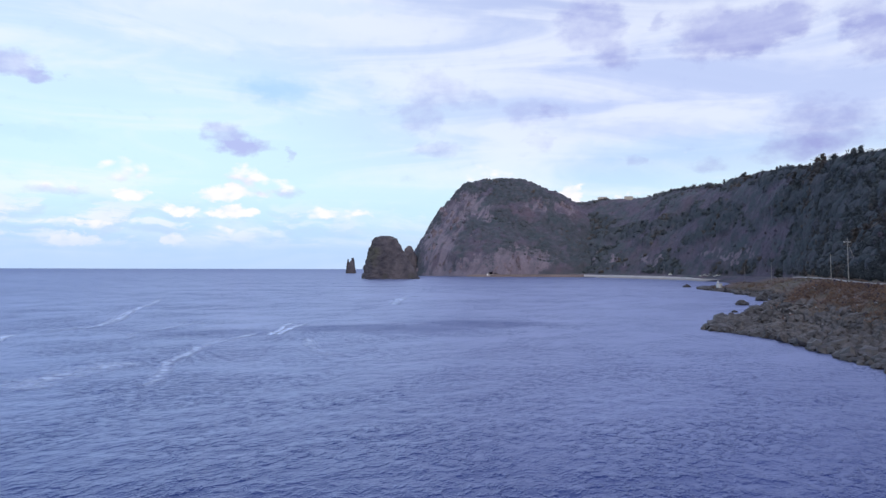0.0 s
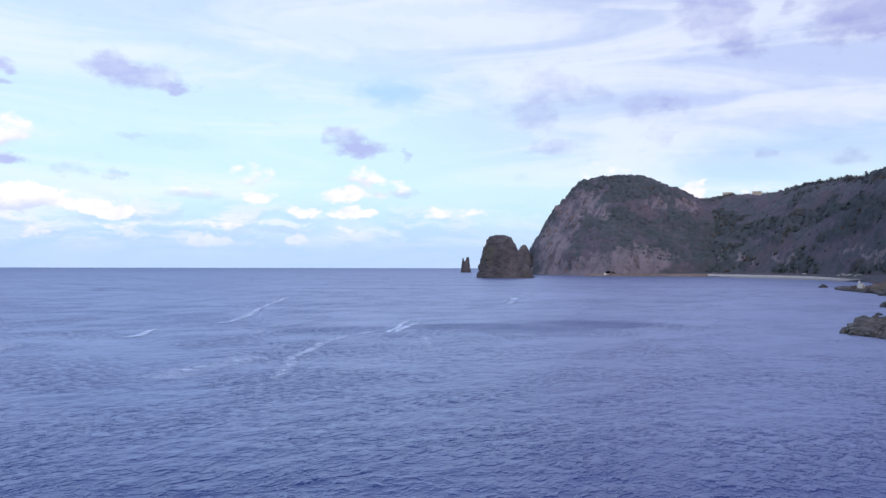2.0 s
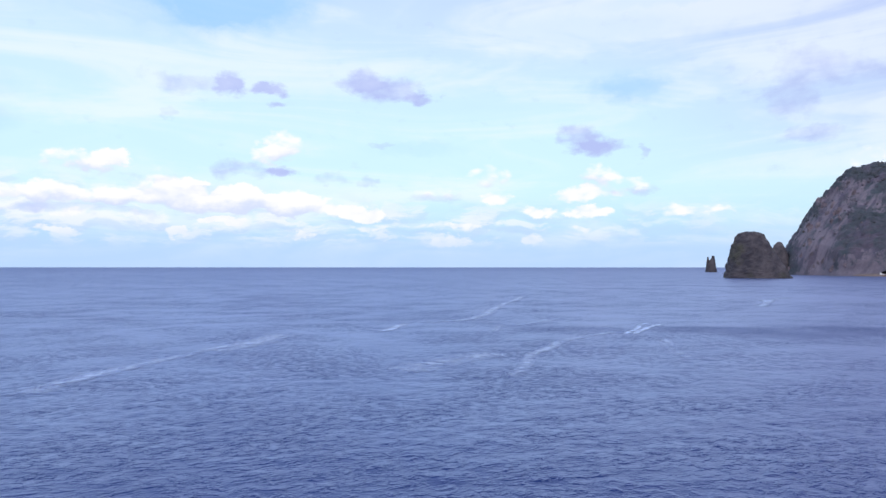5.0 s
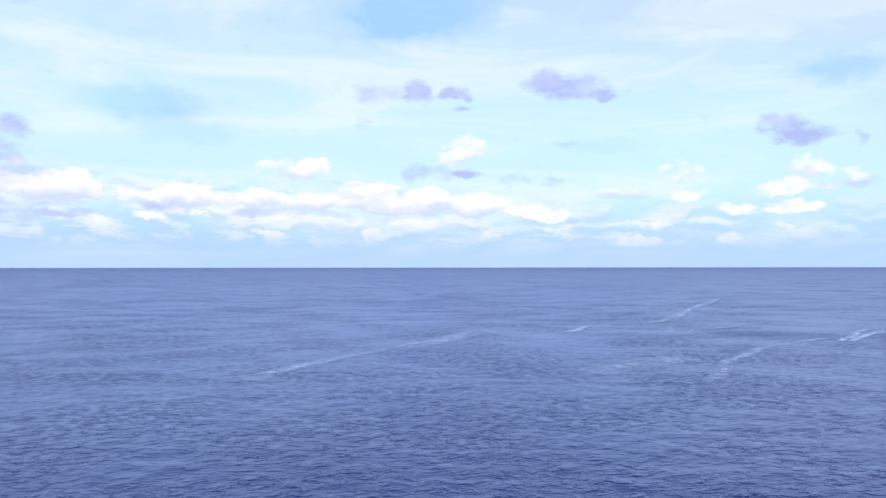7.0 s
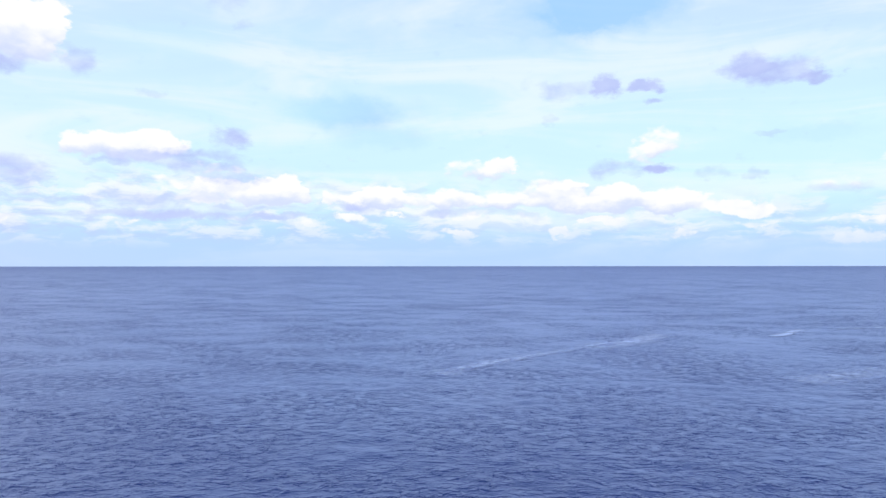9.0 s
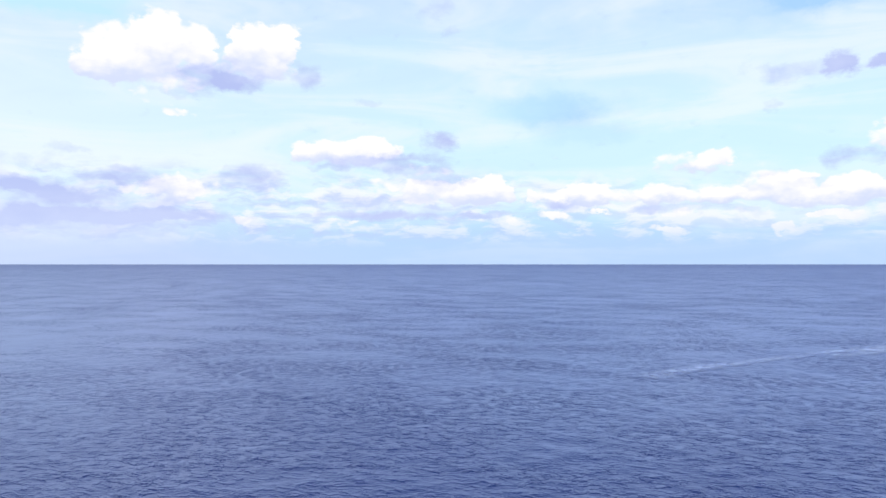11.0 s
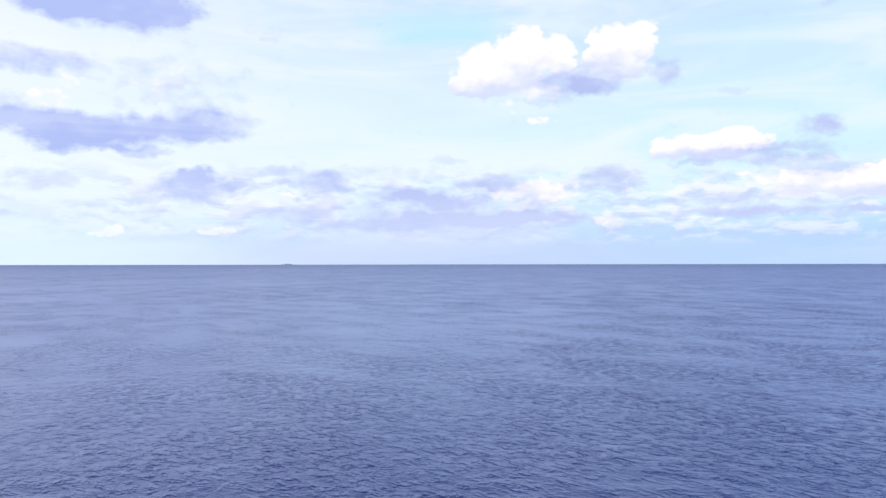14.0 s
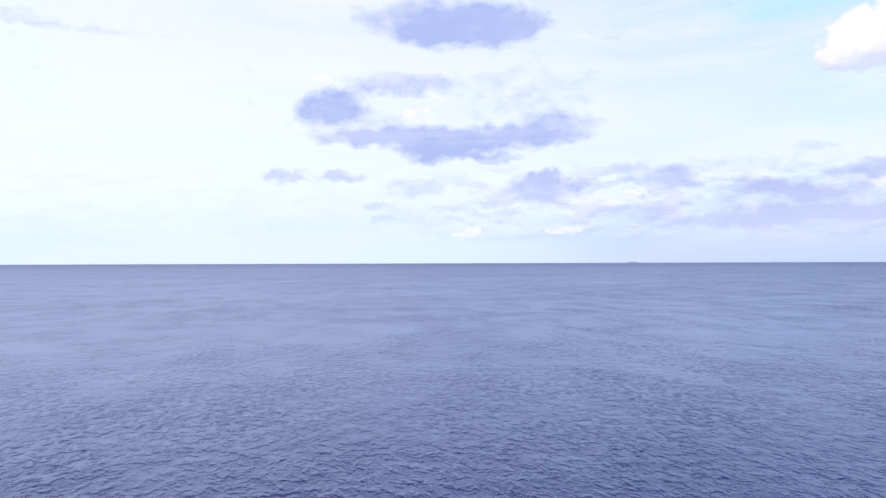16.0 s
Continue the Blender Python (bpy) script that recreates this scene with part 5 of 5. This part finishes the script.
foam_streak(((-83.8, 125.8), (-82.8, 132.2), (-86.9, 142.2), (-88.0, 148.0)), 1.0, 2.6)
foam_streak(((-83.8, 149.1), (-84.6, 157.2), (-81.1, 163.6), (-83.0, 179.2), (-92.2, 207.2), (-101.6, 238.0), (-109.3, 270.6), (-123.2, 311.8)), 1.3, 1.15)
foam_streak(((-61.6, 136.5), (-61.2, 140.5), (-65.4, 149.3), (-63.0, 157.8), (-62.1, 168.6), (-60.9, 182.9)), 0.8, 0.8)
foam_streak(((-34.0, 83.0), (-35.8, 88.8), (-37.4, 97.5), (-40.0, 104.9), (-40.9, 114.0), (-42.0, 122.8), (-42.4, 130.9), (-40.2, 140.9), (-38.5, 150.6), (-36.5, 152.5)), 0.9, 0.95)
foam_streak(((-35.3, 144.7), (-35.9, 155.6), (-38.2, 175.0), (-36.9, 179.1)), 0.8, 2.2)
foam_streak(((-34.0, 145.0), (-35.0, 163.6), (-33.8, 176.1)), 0.9, 2.4)
foam_streak(((-48.6, 79.7), (-48.9, 87.0), (-48.6, 92.8), (-47.4, 99.5), (-45.8, 106.3)), 2.6, 0.8)
foam_streak(((-86.4, 83.1), (-88.6, 92.4), (-90.9, 99.4), (-98.7, 116.3)), 2.6, 0.8)
foam_streak(((-27.2, 140.6), (-20.1, 116.1), (-17.4, 110.7)), 1.0, 0.7)
foam_streak(((-17.8, 261.1), (-19.4, 328.7), (-12.1, 343.4)), 2.0, 1.4)
foam_streak(((-8.1, 170.7), (-4.3, 173.4)), 0.7, 1.2)
foam_streak(((-75.1, 47.2), (-79.2, 53.1), (-82.2, 58.7), (-83.1, 63.3), (-84.6, 68.6), (-85.7, 74.1), (-88.0, 82.3), (-92.0, 93.0), (-90.8, 99.4), (-93.8, 114.8)), 1.2, 0.9)
foam_streak(((-75.1, 47.2), (-79.2, 53.1), (-82.2, 58.7), (-83.6, 67.8)), 1.8, 0.7)

# ---------------- trees and scrub ----------------


def crown_cards(centre, h, w, count, size, lumps, tall):
    """Small leaf faces gathered in lumps; returns corners (n, 4, 3)."""
    lump = rng.normal(0, 1, (lumps, 3)) * (w * 0.33, w * 0.33, h * 0.22)
    lump[:, 2] += rng.uniform(-0.2, 0.25, lumps) * h
    which = rng.integers(0, lumps, count)
    d = rng.normal(0, 1, (count, 3))
    d /= np.linalg.norm(d, axis=1)[:, None]
    rad = rng.uniform(0.55, 1.0, (count, 1)) * (w * 0.3)
    c = lump[which] + d * rad * (1, 1, tall) + centre
    n = d + rng.normal(0, 0.6, (count, 3))
    n /= np.linalg.norm(n, axis=1)[:, None]
    a = np.cross(n, rng.normal(0, 1, (count, 3)))
    a /= np.linalg.norm(a, axis=1)[:, None] + 1e-9
    b = np.cross(n, a)
    s = size * rng.uniform(0.6, 1.4, (count, 1))
    return np.stack([c - a * s, c - b * s * 0.7, c + a * s, c + b * s * 0.7], 1)


def clump_lumps(name):
    """Unit lumps of foliage, uneven all round."""
    out = []
    for k in range(6):
        bm = bmesh.new()
        bmesh.ops.create_icosphere(bm, subdivisions=1, radius=1)
        for v in bm.verts:
            v.co *= 1 + 0.3 * noise.fractal(v.co * 1.9 + Vector((k * 3.3, 0, 0)), 0.8, 2.1, 3)
        out.append((np.array([v.co for v in bm.verts]), np.array([[v.index for v in f.verts] for f in bm.faces])))
        bm.free()
    return out


LUMPS = clump_lumps("lump")


def lumps_mesh(name, places, mat):
    """places: x, y, z, width, depth, height of each lump; one mesh."""
    vs, fs, count = [], [], 0
    for x, y, z, w, d, h in places:
        v, f = LUMPS[int(rng.integers(0, 6))]
        a = rng.uniform(0, 6.3)
        c, s = math.cos(a), math.sin(a)
        vs.append(np.stack([(v[:, 0] * c - v[:, 1] * s) * w + x, (v[:, 0] * s + v[:, 1] * c) * d + y, v[:, 2] * h + z], 1))
        fs.append(f + count)
        count += len(v)
    me = linked_mesh(name, np.concatenate(vs), np.concatenate(fs), mat)
    me.polygons.foreach_set("use_smooth", [True] * len(me.polygons))
    return me


def cards_mesh(name, cards, mat):
    v = np.concatenate(cards).reshape(-1, 3)
    return linked_mesh(name, v, np.arange(len(v)).reshape(-1, 4), mat)


def tree(h, w, mat, label, bare=False):
    base = new("tree")
    bm = bmesh.new()
    rod(bm, (0, 0, -0.4), (0.1, 0.05, h * 0.55), 0.02 * h + 0.05, 0.012 * h, 8)
    rod(bm, (0.1, 0.05, h * 0.55), (0, 0.1, h * 0.9), 0.012 * h, 0.02, 6)
    for k in range(6):
        a, z = k * 2.1 + rng.uniform(0, 1), h * (0.35 + 0.08 * k)
        rod(bm, (0.06, 0.03, z), (math.cos(a) * w * 0.36, math.sin(a) * w * 0.36, z + h * 0.16), 0.008 * h, 0.015, 5)
    part("trunk", bm, BARK, base)
    cards = crown_cards(np.array((0, 0, h * 0.66)), h * 0.62, w, 160 if bare else 300, 0.24, 12, 0.8)
    ob = new("crown", cards_mesh("crown", [cards], mat))
    ob.parent = base
    places = []
    for k in range(16):
        a, up = rng.uniform(0, 6.3), rng.uniform(0.3, 0.95)
        out = w * 0.3 * (1.2 - up) * rng.uniform(0.3, 1.7)
        r = w * rng.uniform(0.17, 0.26) * (1.25 - 0.5 * up)
        places.append((math.cos(a) * out, math.sin(a) * out, h * up, r, r, r * 0.75))
    ob = new("crown_clumps", lumps_mesh("crown_clumps", places, MASS[mat]))
    ob.parent = base
    return tagged(base, label, "tree", "trees on the hillside")


KINDS = [tree(9, 7, PINE, "dark evergreen tree with a broad uneven crown"), tree(11, 6, PINE, "tall dark pine on the hillside crest"),
         tree(7, 6, PINE, "low dark evergreen tree on the hillside"), tree(8, 6.5, BROWN, "withered brown tree on the hillside", True)]


def plant_trees():
    """Single trees along the crest and on the slope above the road."""
    spots = []
    line = np.array(crest_line())
    for a, b in zip(line[3:17], line[4:18]):
        n = int(np.hypot(*(b - a)[:2]) / 3.2)
        for i in range(n):
            p = a + (b - a) * (i + rng.random()) / n
            spots.append((p[0] + rng.normal(0, 4) - 3, p[1] + rng.normal(0, 4) - 3, 1))
    for _ in range(110):
        az, d = rng.uniform(25, 36), rng.uniform(300, 560)
        spots.append((*at(az, d), 0))
    xs, ys = np.array([s[0] for s in spots]), np.array([s[1] for s in spots])
    zs, dq = land_height(xs, ys), along(xs, ys, ROAD)[0]
    sd = inland(xs, ys)
    first = [True] * len(KINDS)
    for (x, y, crest), z, q, s in zip(spots, zs, dq, sd):
        if q < 16 or s < 44:
            continue
        k = int(rng.choice(4, p=(0.4, 0.25, 0.25, 0.1) if crest else (0.3, 0.15, 0.2, 0.35)))
        far = math.hypot(x, y) > 800
        sc = rng.uniform(0.6, 1.15) * (0.8 if far else 1.15)
        m = Matrix.LocRotScale((x, y, z - (2.4 if crest else 0.6)), Euler((0, 0, rng.uniform(0, 6.3))), None)
        ob = KINDS[k] if first[k] else copy_thing(KINDS[k], m)
        first[k] = False
        ob.matrix_basis = m
        ob.scale = (sc, sc, sc * rng.uniform(0.85, 1.15))


plant_trees()


def scatter(name, mat, xs, ys, zs, hs, ws, count, size, label, category):
    """Plants that nobody could count, each a few tufts of leaves."""
    cards = [crown_cards(np.array((x, y, z + h * 0.45)), h, w, count, size * (0.6 + 0.4 * h / 5), 5, 0.8) for x, y, z, h, w in zip(xs, ys, zs, hs, ws)]
    ob = tagged(new(name, cards_mesh(name, cards, mat)), label, category, kind="stuff")
    return ob


def clumps(name, mat, xs, ys, zs, sizes, label, category):
    """Woods seen from far off: uneven crowns side by side, each with a few leaves that break its outline."""
    n = len(xs)
    rad = rng.uniform(*sizes, n) * (0.75 + 0.5 * rng.random(n) ** 3)
    tall = rad * rng.uniform(0.55, 0.95, n)
    places = np.stack([xs, ys, zs + 0.35 * tall + 0.6, rad, rad * rng.uniform(0.8, 1.2, n), tall], 1)
    tagged(new(name, lumps_mesh(name, places, MASS[mat])), label, category, kind="stuff")
    edge = rng.random(n) < 0.3
    near = np.hypot(xs, ys) < 820
    if near.any():
        scatter(name + "_sprays", mat, xs[near], ys[near], zs[near] + 0.4, tall[near] * 1.8, rad[near] * 1.8, 18, 0.7, "leafy sprays of the " + label, category)
    scatter(name + "_leaves", mat, xs[edge], ys[edge], zs[edge] + 0.5, tall[edge] * 2, rad[edge] * 2, 14, 0.3, "loose leaves of the " + label, category)


def plant_woods():
    n = 11000
    az = np.concatenate([rng.uniform(5, 37, n), rng.uniform(20, 37, n // 2)])
    d = np.exp(np.concatenate([rng.uniform(math.log(150), math.log(1450), n), rng.uniform(math.log(150), math.log(760), n // 2)]))
    az2 = rng.uniform(8, 36, 20000)
    d2 = np.interp(az2, [c[0] for c in CREST][::-1], [c[1] for c in CREST][::-1]) + 10 - rng.uniform(0, 1, 20000) ** 0.9 * 330
    az, d = np.concatenate([az, az2]), np.concatenate([d, d2])
    az3 = rng.uniform(7, 36, 1500)
    d3 = np.interp(az3, [c[0] for c in CREST][::-1], [c[1] for c in CREST][::-1]) + rng.normal(0, 8, 1500)
    az, d = np.concatenate([az, az3]), np.concatenate([d, d3])
    x, y = np.sin(np.radians(az)) * d, np.cos(np.radians(az)) * d
    s, (q, _) = inland(x, y), along(x, y, ROAD)
    landward = x > np.interp(y, [p[1] for p in ROAD[:14]], [p[0] for p in ROAD[:14]]) + 7
    keep = (s > 30) & (q > 9) & (landward | (y > 690))
    x, y, d = x[keep], y[keep], d[keep]
    z = land_height(x, y)
    tone = hill_woods(x, y, z) + rng.normal(0, 0.12, len(x))
    for name, mat, sel, label in (("evergreen_woods", PINE, tone > 0.5, "dark evergreen woods on the hillside"), ("withered_scrub", BROWN, tone <= 0.5, "withered brown scrub on the hillside")):
        if mat is BROWN:
            sel = sel & (rng.random(len(x)) < np.where(d < 820, 0.4, 0.1))
        clumps(name, mat, x[sel], y[sel], z[sel] - (0.0 if mat is PINE else 0.5), (1.8, 4.0) if mat is PINE else (0.9, 2.2), label, "woods")
    # headland
    n = 7500
    a, r = rng.uniform(0, 2 * np.pi, n), np.sqrt(rng.random(n)) * 0.95
    x = HEAD_C[0] + r * np.cos(a) * np.where(np.cos(a) < 0, 172, 260)
    y = HEAD_C[1] + r * np.sin(a) * np.where(np.sin(a) < 0, 186, 260)
    z = head_height(x, y)
    slope = (np.abs(head_height(x + 3, y) - z) + np.abs(head_height(x, y + 3) - z)) / 3
    bare = np.zeros(len(x), bool)
    for cx, cz, w, hh in BARE:
        bare |= (((x - cx) / w) ** 2 + ((z - cz) / hh) ** 2) < 0.8
    keep = (y < HEAD_C[1] + 60) & ((slope < 1.9) | (rng.random(n) < 0.3)) & (z > 12) & (~bare | (rng.random(n) < 0.1))
    x, y, z = x[keep], y[keep], z[keep]
    tone = head_woods(x, y, z) + rng.normal(0, 0.12, len(x))
    for name, mat, sel, label in (("evergreen_scrub", PINE, tone > 0.4, "dark evergreen scrub on the headland"), ("withered_scrub", BROWN, tone <= 0.4, "withered brown scrub on the headland")):
        if mat is BROWN:
            sel = sel & (rng.random(len(x)) < 0.3)
        clumps(name, mat, x[sel], y[sel], z[sel], (1.0, 2.5), label, "scrub")


plant_woods()


def plant_grass():
    n = 20000
    y = rng.uniform(60, 520, n)
    x = np.interp(y, [p[1] for p in COAST[3:20]], [p[0] for p in COAST[3:20]]) + rng.uniform(8, 40, n)
    s, (q, _) = inland(x, y), along(x, y, ROAD)
    keep = (s > np.where(y > 400, 7, np.where(y < 190, np.interp(y, (95, 120, 150), (12, 14, 18)), 12.5)) + rng.normal(0, 1.5, n)) & (q > 4.2) & (x < 260) & ((y < 250) | (rng.random(n) < np.where(y < 350, 0.3, 0.1)))
    x, y = x[keep], y[keep]
    z = land_height(x, y)
    h = rng.uniform(0.5, 1.4, len(x)) * (1 - 0.6 * step(along(x, y, ROAD)[0], 22, 8))
    scatter("dry_grass", GRASS, x, y, z - 0.05, h, h * 1.7, 19, 0.25, "rusty brown dry grass on the bank below the road", "grass")
    pick = rng.random(len(x)) < 0.14
    scatter("bank_shrubs", BROWN, x[pick], y[pick], z[pick], h[pick] * 1.3, h[pick] * 1.8, 14, 0.22, "dull brown shrubs on the bank", "shrubs")


plant_grass()
